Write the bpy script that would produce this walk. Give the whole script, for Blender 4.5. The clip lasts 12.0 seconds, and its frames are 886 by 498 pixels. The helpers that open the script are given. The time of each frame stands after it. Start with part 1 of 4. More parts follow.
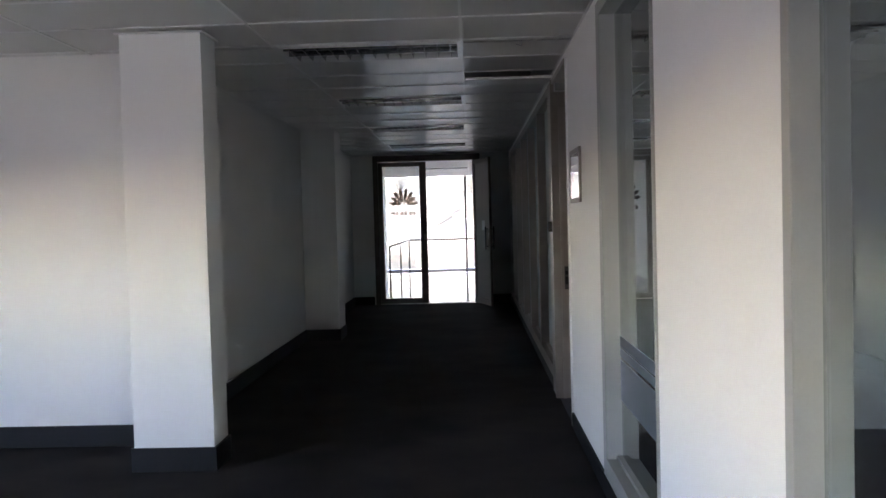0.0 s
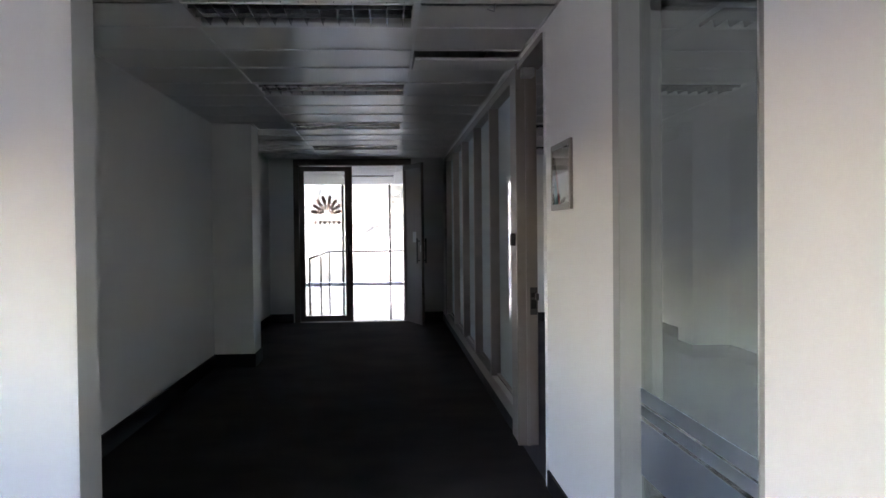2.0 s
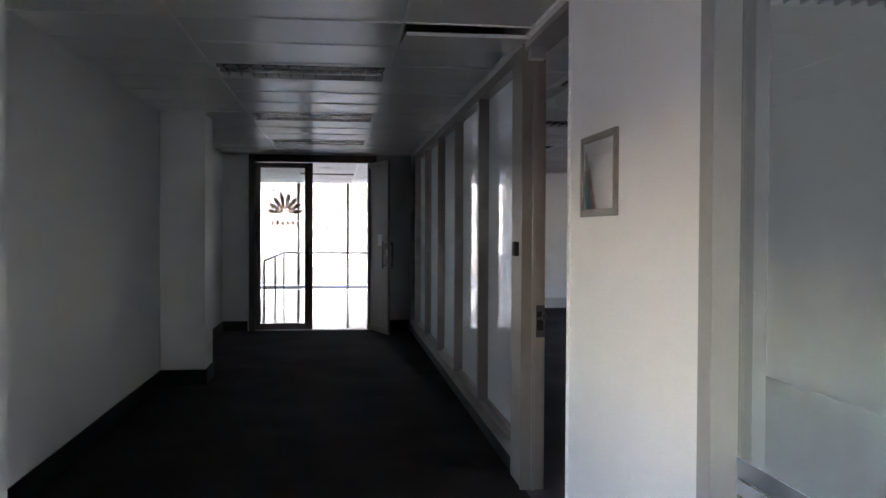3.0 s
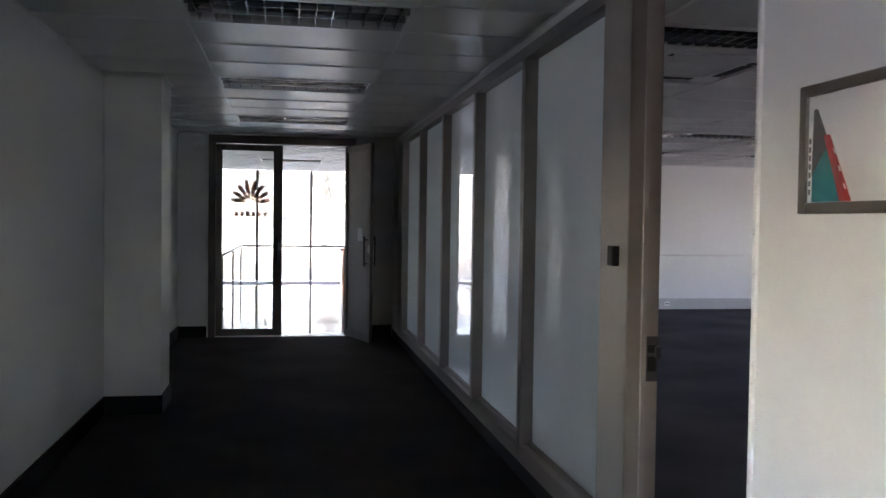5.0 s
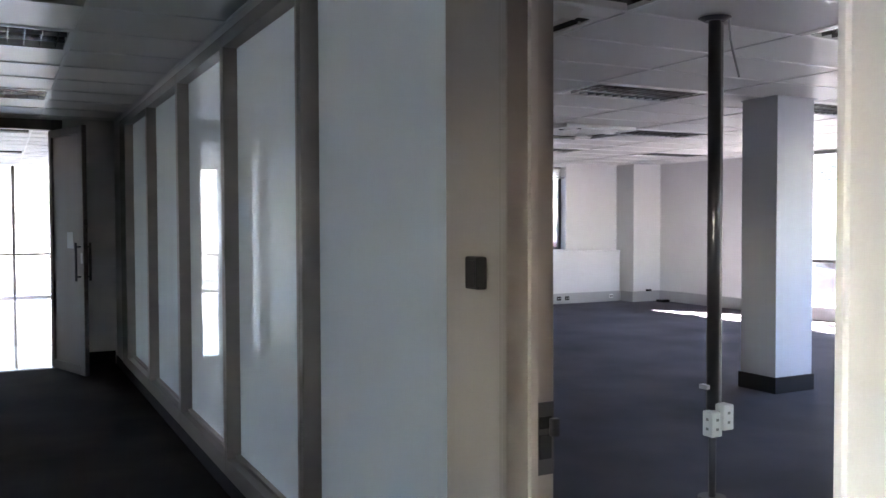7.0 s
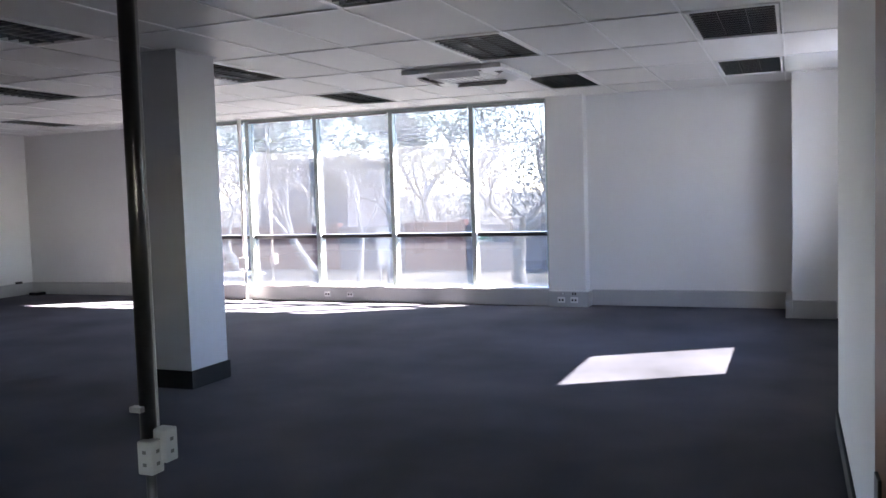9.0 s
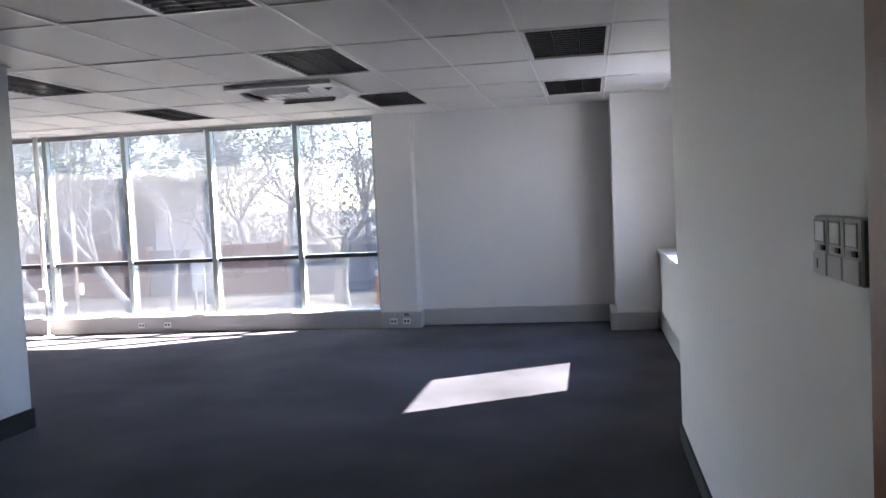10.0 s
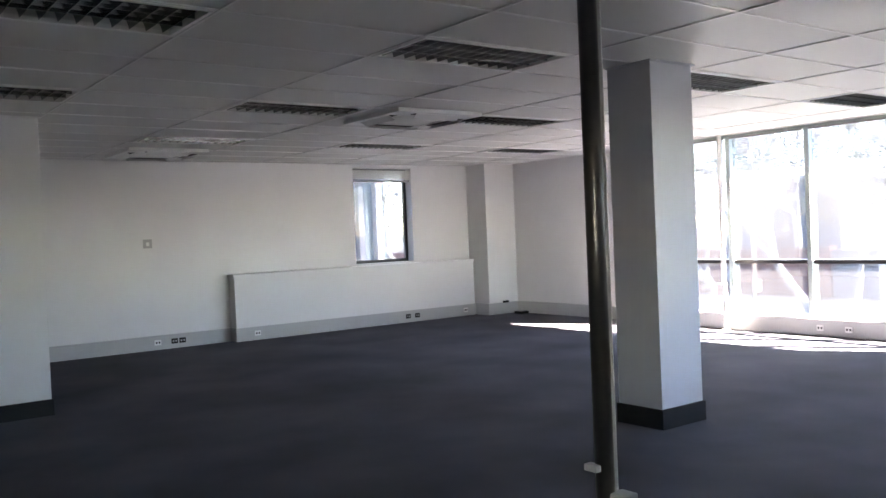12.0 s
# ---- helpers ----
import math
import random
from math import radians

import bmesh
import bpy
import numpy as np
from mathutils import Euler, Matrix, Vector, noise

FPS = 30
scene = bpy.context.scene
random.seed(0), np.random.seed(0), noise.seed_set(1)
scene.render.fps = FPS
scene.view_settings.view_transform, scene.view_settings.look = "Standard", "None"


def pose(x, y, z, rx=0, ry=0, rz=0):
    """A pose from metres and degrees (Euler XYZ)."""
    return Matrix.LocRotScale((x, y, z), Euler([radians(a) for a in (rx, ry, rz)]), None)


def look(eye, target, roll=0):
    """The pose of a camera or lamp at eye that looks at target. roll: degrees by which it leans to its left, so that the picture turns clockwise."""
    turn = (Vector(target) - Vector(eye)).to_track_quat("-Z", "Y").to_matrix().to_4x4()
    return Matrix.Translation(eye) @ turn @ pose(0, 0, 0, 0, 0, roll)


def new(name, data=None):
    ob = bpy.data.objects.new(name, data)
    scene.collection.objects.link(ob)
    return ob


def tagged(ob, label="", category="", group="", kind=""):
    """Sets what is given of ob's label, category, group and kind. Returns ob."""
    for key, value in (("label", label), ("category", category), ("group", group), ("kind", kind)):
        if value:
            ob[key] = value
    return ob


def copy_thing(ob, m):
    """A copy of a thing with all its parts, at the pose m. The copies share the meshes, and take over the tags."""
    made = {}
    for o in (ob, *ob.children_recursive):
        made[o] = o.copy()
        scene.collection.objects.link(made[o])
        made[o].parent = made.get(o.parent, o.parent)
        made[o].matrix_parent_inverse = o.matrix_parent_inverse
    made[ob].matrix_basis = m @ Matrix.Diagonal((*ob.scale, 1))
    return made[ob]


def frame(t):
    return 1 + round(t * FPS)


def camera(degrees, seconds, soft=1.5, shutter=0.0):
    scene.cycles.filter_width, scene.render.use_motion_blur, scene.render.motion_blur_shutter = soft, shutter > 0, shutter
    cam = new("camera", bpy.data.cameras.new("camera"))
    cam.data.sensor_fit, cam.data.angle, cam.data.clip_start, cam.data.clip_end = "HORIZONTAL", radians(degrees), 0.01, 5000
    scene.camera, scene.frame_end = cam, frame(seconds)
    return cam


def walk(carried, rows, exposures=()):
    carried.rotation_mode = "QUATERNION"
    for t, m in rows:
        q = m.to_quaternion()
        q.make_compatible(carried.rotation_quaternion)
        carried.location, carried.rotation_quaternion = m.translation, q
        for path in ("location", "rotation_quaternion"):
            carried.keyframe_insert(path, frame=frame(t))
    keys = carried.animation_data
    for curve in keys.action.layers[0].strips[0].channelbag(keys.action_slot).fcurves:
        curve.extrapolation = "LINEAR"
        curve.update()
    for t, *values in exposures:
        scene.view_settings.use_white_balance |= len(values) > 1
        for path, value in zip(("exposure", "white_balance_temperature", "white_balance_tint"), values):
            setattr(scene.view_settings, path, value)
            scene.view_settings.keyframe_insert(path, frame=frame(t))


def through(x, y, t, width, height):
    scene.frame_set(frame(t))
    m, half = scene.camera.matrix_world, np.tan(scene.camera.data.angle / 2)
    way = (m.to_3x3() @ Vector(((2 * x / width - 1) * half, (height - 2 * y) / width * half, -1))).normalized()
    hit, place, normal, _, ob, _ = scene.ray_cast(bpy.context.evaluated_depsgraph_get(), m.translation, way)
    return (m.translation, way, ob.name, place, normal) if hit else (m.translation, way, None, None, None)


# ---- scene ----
cam = camera(54.6, 12.0)
PATH = [
    (0, (0.156, -0.624, 1.43), (0.088, 1.374, 1.362), -1.5),
    (0.5, (0.121, -0.431, 1.422), (0.086, 1.567, 1.362), -0.8),
    (1, (0.113, -0.124, 1.428), (0.087, 1.875, 1.376), -0.7),
    (1.5, (0.039, 0.234, 1.42), (0.049, 2.233, 1.376), -0.6),
    (2, (-0.048, 0.557, 1.421), (0.079, 2.553, 1.377), -0.6),
    (2.5, (-0.13, 0.998, 1.437), (0.063, 2.988, 1.395), -0.3),
    (4.5, (-0.481, 2.53, 1.476), (-0.141, 4.5, 1.424), 1.2),
    (5, (-0.527, 2.927, 1.479), (-0.172, 4.894, 1.418), 0.8),
    (5.5, (-0.536, 3.32, 1.487), (-0.16, 5.283, 1.424), 0.4),
    (6, (-0.541, 3.701, 1.485), (-0.125, 5.656, 1.43), 0.2),
    (6.5, (-0.445, 4.052, 1.477), (0.201, 5.943, 1.422), -0.0),
    (7, (-0.286, 4.38, 1.48), (0.635, 6.155, 1.419), -0.2),
    (7.2, (-0.227, 4.462, 1.474), (0.802, 6.176, 1.411), -0.7),
    (8.8, (0.333, 5.297, 1.414), (2.101, 6.225, 1.293), -1.7),
    (9, (0.386, 5.355, 1.423), (2.234, 6.108, 1.294), -1.8),
    (9.5, (0.528, 5.504, 1.449), (2.491, 5.865, 1.323), -2.4),
    (10, (0.607, 5.595, 1.453), (2.574, 5.937, 1.349), -2.7),
    (10.5, (0.733, 5.637, 1.446), (2.66, 6.165, 1.374), -2.8),
    (11, (0.821, 5.657, 1.43), (2.581, 6.607, 1.381), -3.0),
    (11.5, (0.882, 5.67, 1.422), (2.391, 6.982, 1.383), -2.7),
    (12, (0.915, 5.728, 1.425), (2.112, 7.33, 1.387), -2.4),
]

EXPOSURES = [(0, 6.5, 7400, 28), (2.5, 6.87, 7300, 28), (5.5, 7.25, 7300, 27), (6.5, 7.65, 7400, 27), (7.2, 7.9, 7050, 24),
             (8.8, 6.87, 7050, 22), (9.5, 6.7, 7250, 21), (10.5, 6.6, 7300, 21), (11, 6.65, 7350, 20), (11.5, 7.03, 7450, 20), (12, 7.52, 7550, 20)]
walk(cam, [(t, look(eye, aim, roll)) for t, eye, aim, roll in PATH], EXPOSURES)

# ---- world, sun and added side office lamp ----
SUN = Vector((0.64, -1.06, 1.0)).normalized()
world = bpy.data.worlds.new("sky")
world.use_nodes = True
scene.world = world
wn = world.node_tree
sky = wn.nodes.new("ShaderNodeTexSky")
sky.sky_type = "NISHITA"
sky.sun_disc = False
sky.dust_density = 0.15          # clear winter air
sky.altitude = 1500
sky.sun_elevation = math.asin(SUN.z)
sky.sun_rotation = math.atan2(SUN.x, SUN.y)
back = wn.nodes["Background"]
back.inputs["Strength"].default_value = 0.15
wn.links.new(sky.outputs[0], back.inputs["Color"])
sun = new("sun", bpy.data.lights.new("sun", "SUN"))
sun.data.energy, sun.data.angle, sun.data.color = 2.0, radians(0.53), (1.0, 0.985, 0.97)
sun.matrix_world = look((0, 0, 20), Vector((0, 0, 20)) - SUN)
# added lamp at an unseen opening, brightens the side office behind the glass
side_light = bpy.data.lights.new("daylight_side_office", "AREA")
side_light.shape, side_light.size, side_light.size_y, side_light.energy, side_light.color = "RECTANGLE", 3.0, 0.48, 1.65, (0.88, 0.95, 1.0)
new("daylight_side_office", side_light).matrix_world = look((3.0, -3.15, 1.15), (3.0, 5, 0.3))

# ---- materials ----


def material(name, color, rough=0.6, metal=0.0, vary=0.06, scale=4.0, bump=0.0, grain=60.0, coat=0.0, spec=0.5, piece=0.0, sheen=0.0):
    """A painted, woven or metal surface with two scales of variation."""
    m = bpy.data.materials.new(name)
    m.use_nodes = True
    nt = m.node_tree
    b = nt.nodes["Principled BSDF"]
    b.inputs["Roughness"].default_value = rough
    b.inputs["Metallic"].default_value = metal
    b.inputs["Coat Weight"].default_value = coat
    b.inputs["Coat Roughness"].default_value = 0.05
    b.inputs["Specular IOR Level"].default_value = spec
    b.inputs["Sheen Weight"].default_value = sheen
    b.inputs["Sheen Roughness"].default_value = 0.45
    tc = nt.nodes.new("ShaderNodeTexCoord")
    big = nt.nodes.new("ShaderNodeTexNoise")
    big.inputs["Scale"].default_value, big.inputs["Detail"].default_value = scale, 5
    fine = nt.nodes.new("ShaderNodeTexNoise")
    fine.inputs["Scale"].default_value, fine.inputs["Detail"].default_value = grain, 3
    for n in (big, fine):
        nt.links.new(tc.outputs["Object"], n.inputs["Vector"])
    add = nt.nodes.new("ShaderNodeMath")
    add.operation = "MULTIPLY_ADD"
    add.inputs[1].default_value = 0.5
    nt.links.new(fine.outputs["Fac"], add.inputs[0])
    nt.links.new(big.outputs["Fac"], add.inputs[2])
    ramp = nt.nodes.new("ShaderNodeMapRange")
    ramp.inputs["From Min"].default_value, ramp.inputs["From Max"].default_value = 0.45, 1.05
    ramp.inputs["To Min"].default_value, ramp.inputs["To Max"].default_value = 1 - vary, 1 + vary
    nt.links.new(add.outputs[0], ramp.inputs["Value"])
    value = ramp.outputs["Result"]
    if piece:
        geo = nt.nodes.new("ShaderNodeNewGeometry")
        pr = nt.nodes.new("ShaderNodeMapRange")
        pr.inputs["To Min"].default_value, pr.inputs["To Max"].default_value = 1 - piece, 1 + piece
        nt.links.new(geo.outputs["Random Per Island"], pr.inputs["Value"])
        mul = nt.nodes.new("ShaderNodeMath")
        mul.operation = "MULTIPLY"
        nt.links.new(value, mul.inputs[0])
        nt.links.new(pr.outputs["Result"], mul.inputs[1])
        value = mul.outputs[0]
    mix = nt.nodes.new("ShaderNodeVectorMath")
    mix.operation = "SCALE"
    mix.inputs[0].default_value = color
    nt.links.new(value, mix.inputs["Scale"])
    nt.links.new(mix.outputs["Vector"], b.inputs["Base Color"])
    rr = nt.nodes.new("ShaderNodeMapRange")
    rr.inputs["To Min"].default_value, rr.inputs["To Max"].default_value = rough * 0.85, min(1, rough * 1.15)
    nt.links.new(big.outputs["Fac"], rr.inputs["Value"])
    nt.links.new(rr.outputs["Result"], b.inputs["Roughness"])
    if bump:
        bp = nt.nodes.new("ShaderNodeBump")
        bp.inputs["Strength"].default_value, bp.inputs["Distance"].default_value = bump, 0.004
        nt.links.new(fine.outputs["Fac"], bp.inputs["Height"])
        nt.links.new(bp.outputs["Normal"], b.inputs["Normal"])
    return m


def schlick(nt, most=0.9):
    """The share of light that a polished face mirrors, rising at a slant."""
    lw = nt.nodes.new("ShaderNodeLayerWeight")
    lw.inputs["Blend"].default_value = 0.5
    p = nt.nodes.new("ShaderNodeMath")
    p.operation = "POWER"
    p.inputs[1].default_value = 3.6
    nt.links.new(lw.outputs["Facing"], p.inputs[0])
    m = nt.nodes.new("ShaderNodeMath")
    m.operation = "MULTIPLY_ADD"
    m.inputs[1].default_value, m.inputs[2].default_value = most, 0.05
    nt.links.new(p.outputs[0], m.inputs[0])
    return m


def frosted(name, color, through=0.55, rough=0.35, most=0.75):
    """Glass with a frosted film behind a polished face: scatters light from behind and mirrors at a slant."""
    m = bpy.data.materials.new(name)
    m.use_nodes = True
    nt = m.node_tree
    b = nt.nodes["Principled BSDF"]
    b.inputs["Base Color"].default_value = (*color, 1)
    b.inputs["Roughness"].default_value = rough
    tr = nt.nodes.new("ShaderNodeBsdfTranslucent")
    tr.inputs["Color"].default_value = (*color, 1)
    gl = nt.nodes.new("ShaderNodeBsdfGlossy")
    gl.inputs["Roughness"].default_value = 0.012
    fr = schlick(nt, most)
    mx = nt.nodes.new("ShaderNodeMixShader")
    mx.inputs["Fac"].default_value = through
    top = nt.nodes.new("ShaderNodeMixShader")
    nt.links.new(b.outputs[0], mx.inputs[1])
    nt.links.new(tr.outputs[0], mx.inputs[2])
    nt.links.new(fr.outputs[0], top.inputs["Fac"])
    nt.links.new(mx.outputs[0], top.inputs[1])
    nt.links.new(gl.outputs[0], top.inputs[2])
    nt.links.new(top.outputs[0], nt.nodes["Material Output"].inputs["Surface"])
    return m


def clear_glass(name, tint=(0.93, 0.97, 0.96), haze=0.0):
    m = bpy.data.materials.new(name)
    m.use_nodes = True
    nt = m.node_tree
    nt.nodes.remove(nt.nodes["Principled BSDF"])
    tp = nt.nodes.new("ShaderNodeBsdfTransparent")
    tp.inputs["Color"].default_value = (*tint, 1)
    gl = nt.nodes.new("ShaderNodeBsdfGlossy")
    gl.inputs["Roughness"].default_value = 0.01
    fr = schlick(nt)
    mx = nt.nodes.new("ShaderNodeMixShader")
    nt.links.new(fr.outputs[0], mx.inputs["Fac"])
    nt.links.new(tp.outputs[0], mx.inputs[1])
    nt.links.new(gl.outputs[0], mx.inputs[2])
    last = mx
    if haze:
        df = nt.nodes.new("ShaderNodeBsdfTranslucent")
        df.inputs["Color"].default_value = (0.9, 0.92, 0.95, 1)
        dirt = nt.nodes.new("ShaderNodeTexNoise")
        dirt.inputs["Scale"].default_value = 2.5
        dirt.inputs["Detail"].default_value = 6
        amount = nt.nodes.new("ShaderNodeMapRange")
        amount.inputs["To Min"].default_value, amount.inputs["To Max"].default_value = haze * 0.5, haze * 1.5
        nt.links.new(dirt.outputs["Fac"], amount.inputs["Value"])
        last = nt.nodes.new("ShaderNodeMixShader")
        nt.links.new(amount.outputs["Result"], last.inputs["Fac"])
        nt.links.new(mx.outputs[0], last.inputs[1])
        nt.links.new(df.outputs[0], last.inputs[2])
    nt.links.new(last.outputs[0], nt.nodes["Material Output"].inputs["Surface"])
    return m


WALL = material("white wall paint", (0.72, 0.715, 0.7), 0.55, vary=0.03, scale=1.3, bump=0.12, grain=180)
# white paint darkened and blued to stand in for the column's shade and skylight
COLUMN_SHADE = material("white wall paint with blue-grey shade", (0.45, 0.46, 0.49), 0.55, vary=0.03, scale=1.3, bump=0.12, grain=180)
CARPET = material("charcoal carpet", (0.068, 0.0685, 0.082), 0.92, vary=0.6, scale=0.9, bump=1.0, grain=230, spec=0.12, sheen=0.018)
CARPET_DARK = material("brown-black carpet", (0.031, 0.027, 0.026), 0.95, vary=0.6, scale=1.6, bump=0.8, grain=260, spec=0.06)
TILE = material("white ceiling tile", (0.64, 0.636, 0.623), 0.5, vary=0.03, scale=2.0, bump=0.08, grain=140, piece=0.05, spec=0.3)
TILE_VINYL = material("vinyl-faced ceiling tile", (0.68, 0.668, 0.645), 0.33, vary=0.03, scale=2.0, bump=0.04, grain=140, piece=0.05, spec=0.3)
GREYFRAME = material("grey painted glazing frame", (0.28, 0.282, 0.272), 0.45, vary=0.05, grain=120)
GRID = material("white enamelled ceiling bar", (0.7, 0.7, 0.69), 0.3, vary=0.02)
SLAB = material("grey concrete", (0.35, 0.34, 0.33), 0.9, vary=0.12, bump=0.3)
SKIRT_DARK = material("black skirting paint", (0.006, 0.006, 0.007), 0.55, vary=0.2, spec=0.25)
SKIRT_GREY = material("grey steel trunking", (0.42, 0.42, 0.415), 0.45, vary=0.05)
ALU = material("brushed aluminium frame", (0.27, 0.245, 0.22), 0.36, metal=0.7, vary=0.06, grain=220)
STILE = material("brown anodised stile", (0.095, 0.081, 0.072), 0.42, metal=0.2, vary=0.06, grain=160)
ALU_PAINT = material("natural anodised frame", (0.27, 0.245, 0.222), 0.42, metal=0.2, vary=0.05, grain=160)
STEEL = material("dull steel tube", (0.075, 0.075, 0.077), 0.36, metal=0.9, vary=0.08, grain=90)
LOUVRE = material("mirror louvre", (0.19, 0.19, 0.195), 0.2, metal=1.0, vary=0.04)
TRAY = material("white lamp tray", (0.6, 0.6, 0.6), 0.4, vary=0.04)
TUBE = material("unlit lamp tube", (0.7, 0.7, 0.7), 0.25, vary=0.02)
BLACK = material("black plastic", (0.011, 0.011, 0.012), 0.5, vary=0.1, spec=0.2)
DARKFRAME = material("dark bronze window frame", (0.045, 0.043, 0.042), 0.4, metal=0.3, vary=0.1)
MULLION = material("grey window mullion", (0.4, 0.46, 0.46), 0.4, metal=0.3, vary=0.08)
WHITEPL = material("white plastic", (0.72, 0.72, 0.7), 0.35, vary=0.03)
SOCKETPL = material("aged white plastic", (0.4, 0.4, 0.385), 0.4, vary=0.06)
GREYPL = material("grey plastic", (0.3, 0.3, 0.3), 0.4, vary=0.05)
BROWN = material("brown varnished veneer", (0.3, 0.14, 0.09), 0.36, vary=0.2, scale=2.0, grain=30, spec=0.3)
REDWOOD = material("red-brown wood", (0.3, 0.1, 0.05), 0.35, vary=0.2, scale=3.0, grain=40)
BLIND = material("ivory blind slat", (0.62, 0.6, 0.56), 0.5, vary=0.04)
PAPER = material("white paper", (0.82, 0.82, 0.82), 0.6, vary=0.02)
TEAL = material("teal print", (0.03, 0.24, 0.27), 0.5, vary=0.08)
RED = material("red print", (0.6, 0.05, 0.045), 0.5, vary=0.08)
DARKPRINT = material("dark grey print", (0.12, 0.12, 0.12), 0.5, vary=0.1)
STONE = material("polished pale floor tile", (0.5, 0.48, 0.45), 0.09, vary=0.06, scale=1.0, coat=0.4)
FROST = frosted("frosted film glass", (0.8, 0.91, 0.92), 0.93)
FILM = frosted("pale window film", (0.55, 0.6, 0.68), 0.9)
FROST_DIM = frosted("smoky film glass", (0.15, 0.132, 0.12), 0.4, most=0.12)
GLASS = clear_glass("window glass", (0.195, 0.2, 0.204), 0.0088)
GLASS_SIDE = clear_glass("clear window glass", (0.55, 0.57, 0.58), 0.001)
LOGO = clear_glass("red-brown film", (0.26, 0.175, 0.145))
GLASS_FOYER = clear_glass("foyer window glass", (0.31, 0.308, 0.293), 0.003)
GLASS_DIM = clear_glass("grey tinted glass", (0.4, 0.44, 0.445), 0.002)
COVER = clear_glass("clear plastic cover", (0.985, 0.985, 0.985))
DOORGLASS = clear_glass("door glass", (0.87, 0.89, 0.88))
EARTH = material("dry pale grass and earth", (0.27, 0.245, 0.19), 0.95, vary=0.35, scale=0.35, grain=6, bump=0.5)
BRICKRED = material("red painted boundary wall", (0.16, 0.065, 0.055), 0.85, vary=0.15, scale=0.8, grain=8)
BARK_PALE = material("whitish bark", (0.42, 0.405, 0.39), 0.85, vary=0.25, scale=3, grain=30, bump=0.5)
WALL_GREY = material("grey plastered boundary wall", (0.17, 0.175, 0.2), 0.85, vary=0.15, scale=0.8, grain=8)
ORANGE = material("faded orange paint", (0.5, 0.17, 0.05), 0.6, vary=0.1)
GREENP = material("green sign paint", (0.05, 0.3, 0.16), 0.5, vary=0.05)
# base colour lightened so the far trees look hazy
TWIGS = material("winter twigs and dry leaves paled for haze", (0.3, 0.285, 0.25), 0.9, vary=0.2, scale=0.2, piece=0.4)
BARK = material("grey bark", (0.34, 0.325, 0.305), 0.9, vary=0.25, scale=3, grain=30, bump=0.6)
LEAF = material("olive leaves", (0.115, 0.12, 0.075), 0.6, vary=0.2, scale=2, piece=0.35)
LEAF_PALE = material("pale yellow-green leaves", (0.17, 0.175, 0.085), 0.6, vary=0.2, scale=2, piece=0.35)
FACADE_BLUE = material("blue-grey neighbouring facade", (0.16, 0.2, 0.21), 0.8, vary=0.1, scale=0.4)
FACADE_PALE = material("pale facade", (0.5, 0.49, 0.47), 0.8, vary=0.06, scale=0.4)
FACADE = material("far facade", (0.1, 0.105, 0.13), 0.8, vary=0.1, scale=0.4)
FARROOF = material("far roof sheet", (0.25, 0.24, 0.24), 0.6, vary=0.1)
# panes paled to keep the far building low in contrast
PANE_PALE = material("pale low-contrast far pane", (0.45, 0.47, 0.5), 0.3, vary=0.1)
PANE = material("dark far pane", (0.03, 0.035, 0.045), 0.1, vary=0.1)

# ---- building helpers ----


def box(bm, x0, y0, z0, x1, y1, z1, bevel=0.0):
    r = bmesh.ops.create_cube(bm, size=1.0, matrix=Matrix.Translation(((x0 + x1) / 2, (y0 + y1) / 2, (z0 + z1) / 2)) @ Matrix.Diagonal((abs(x1 - x0), abs(y1 - y0), abs(z1 - z0), 1)))
    if bevel:
        edges = list({e for v in r["verts"] for e in v.link_edges})
        bmesh.ops.bevel(bm, geom=edges, offset=bevel, segments=2, affect="EDGES", profile=0.6)


def tube(bm, p, q, r0, r1=None, n=10, caps=True):
    """A tapered tube between two points."""
    r1 = r0 if r1 is None else r1
    p, q = Vector(p), Vector(q)
    d = (q - p).normalized()
    a = d.orthogonal().normalized()
    b = d.cross(a)
    rings = []
    for c, r in ((p, r0), (q, r1)):
        rings.append([bm.verts.new(c + (a * math.cos(2 * math.pi * i / n) + b * math.sin(2 * math.pi * i / n)) * r) for i in range(n)])
    for i in range(n):
        bm.faces.new((rings[0][i], rings[0][(i + 1) % n], rings[1][(i + 1) % n], rings[1][i]))
    if caps:
        bm.faces.new(rings[0][::-1])
        bm.faces.new(rings[1])


def smooth(ob):
    for p in ob.data.polygons:
        p.use_smooth = True
    return ob


def part(name, bm, mat, parent=None, label=""):
    """One mesh object, under its parent."""
    bmesh.ops.recalc_face_normals(bm, faces=bm.faces)
    me = bpy.data.meshes.new(name)
    bm.to_mesh(me)
    bm.free()
    me.materials.append(mat)
    ob = new(name, me)
    if parent is not None:
        ob.parent = parent
        ob.matrix_parent_inverse = parent.matrix_basis.inverted()
    if label:
        ob["label"] = label
    return ob


def shared(name, mesh, parent, m):
    """Another piece on the same mesh."""
    ob = new(name, mesh)
    ob.parent = parent
    ob.matrix_basis = m
    return ob


def bx(name, mat, dims, parent=None, label="", bevel=0.0):
    bm = bmesh.new()
    box(bm, *dims, bevel=bevel)
    return part(name, bm, mat, parent, label)


def boxes(name, mat, rows, parent=None, label="", bevel=0.0):
    bm = bmesh.new()
    for d in rows:
        box(bm, *d, bevel=bevel)
    return part(name, bm, mat, parent, label)


def thing(name, label, category, at=(0, 0, 0), group="", turn=0.0):
    ob = new(name)
    ob.empty_display_size = 0.1
    ob.matrix_basis = pose(*at, 0, 0, turn)
    return tagged(ob, label, category, group)


def structure(ob, label, category):
    return tagged(ob, label, category, kind="structure")


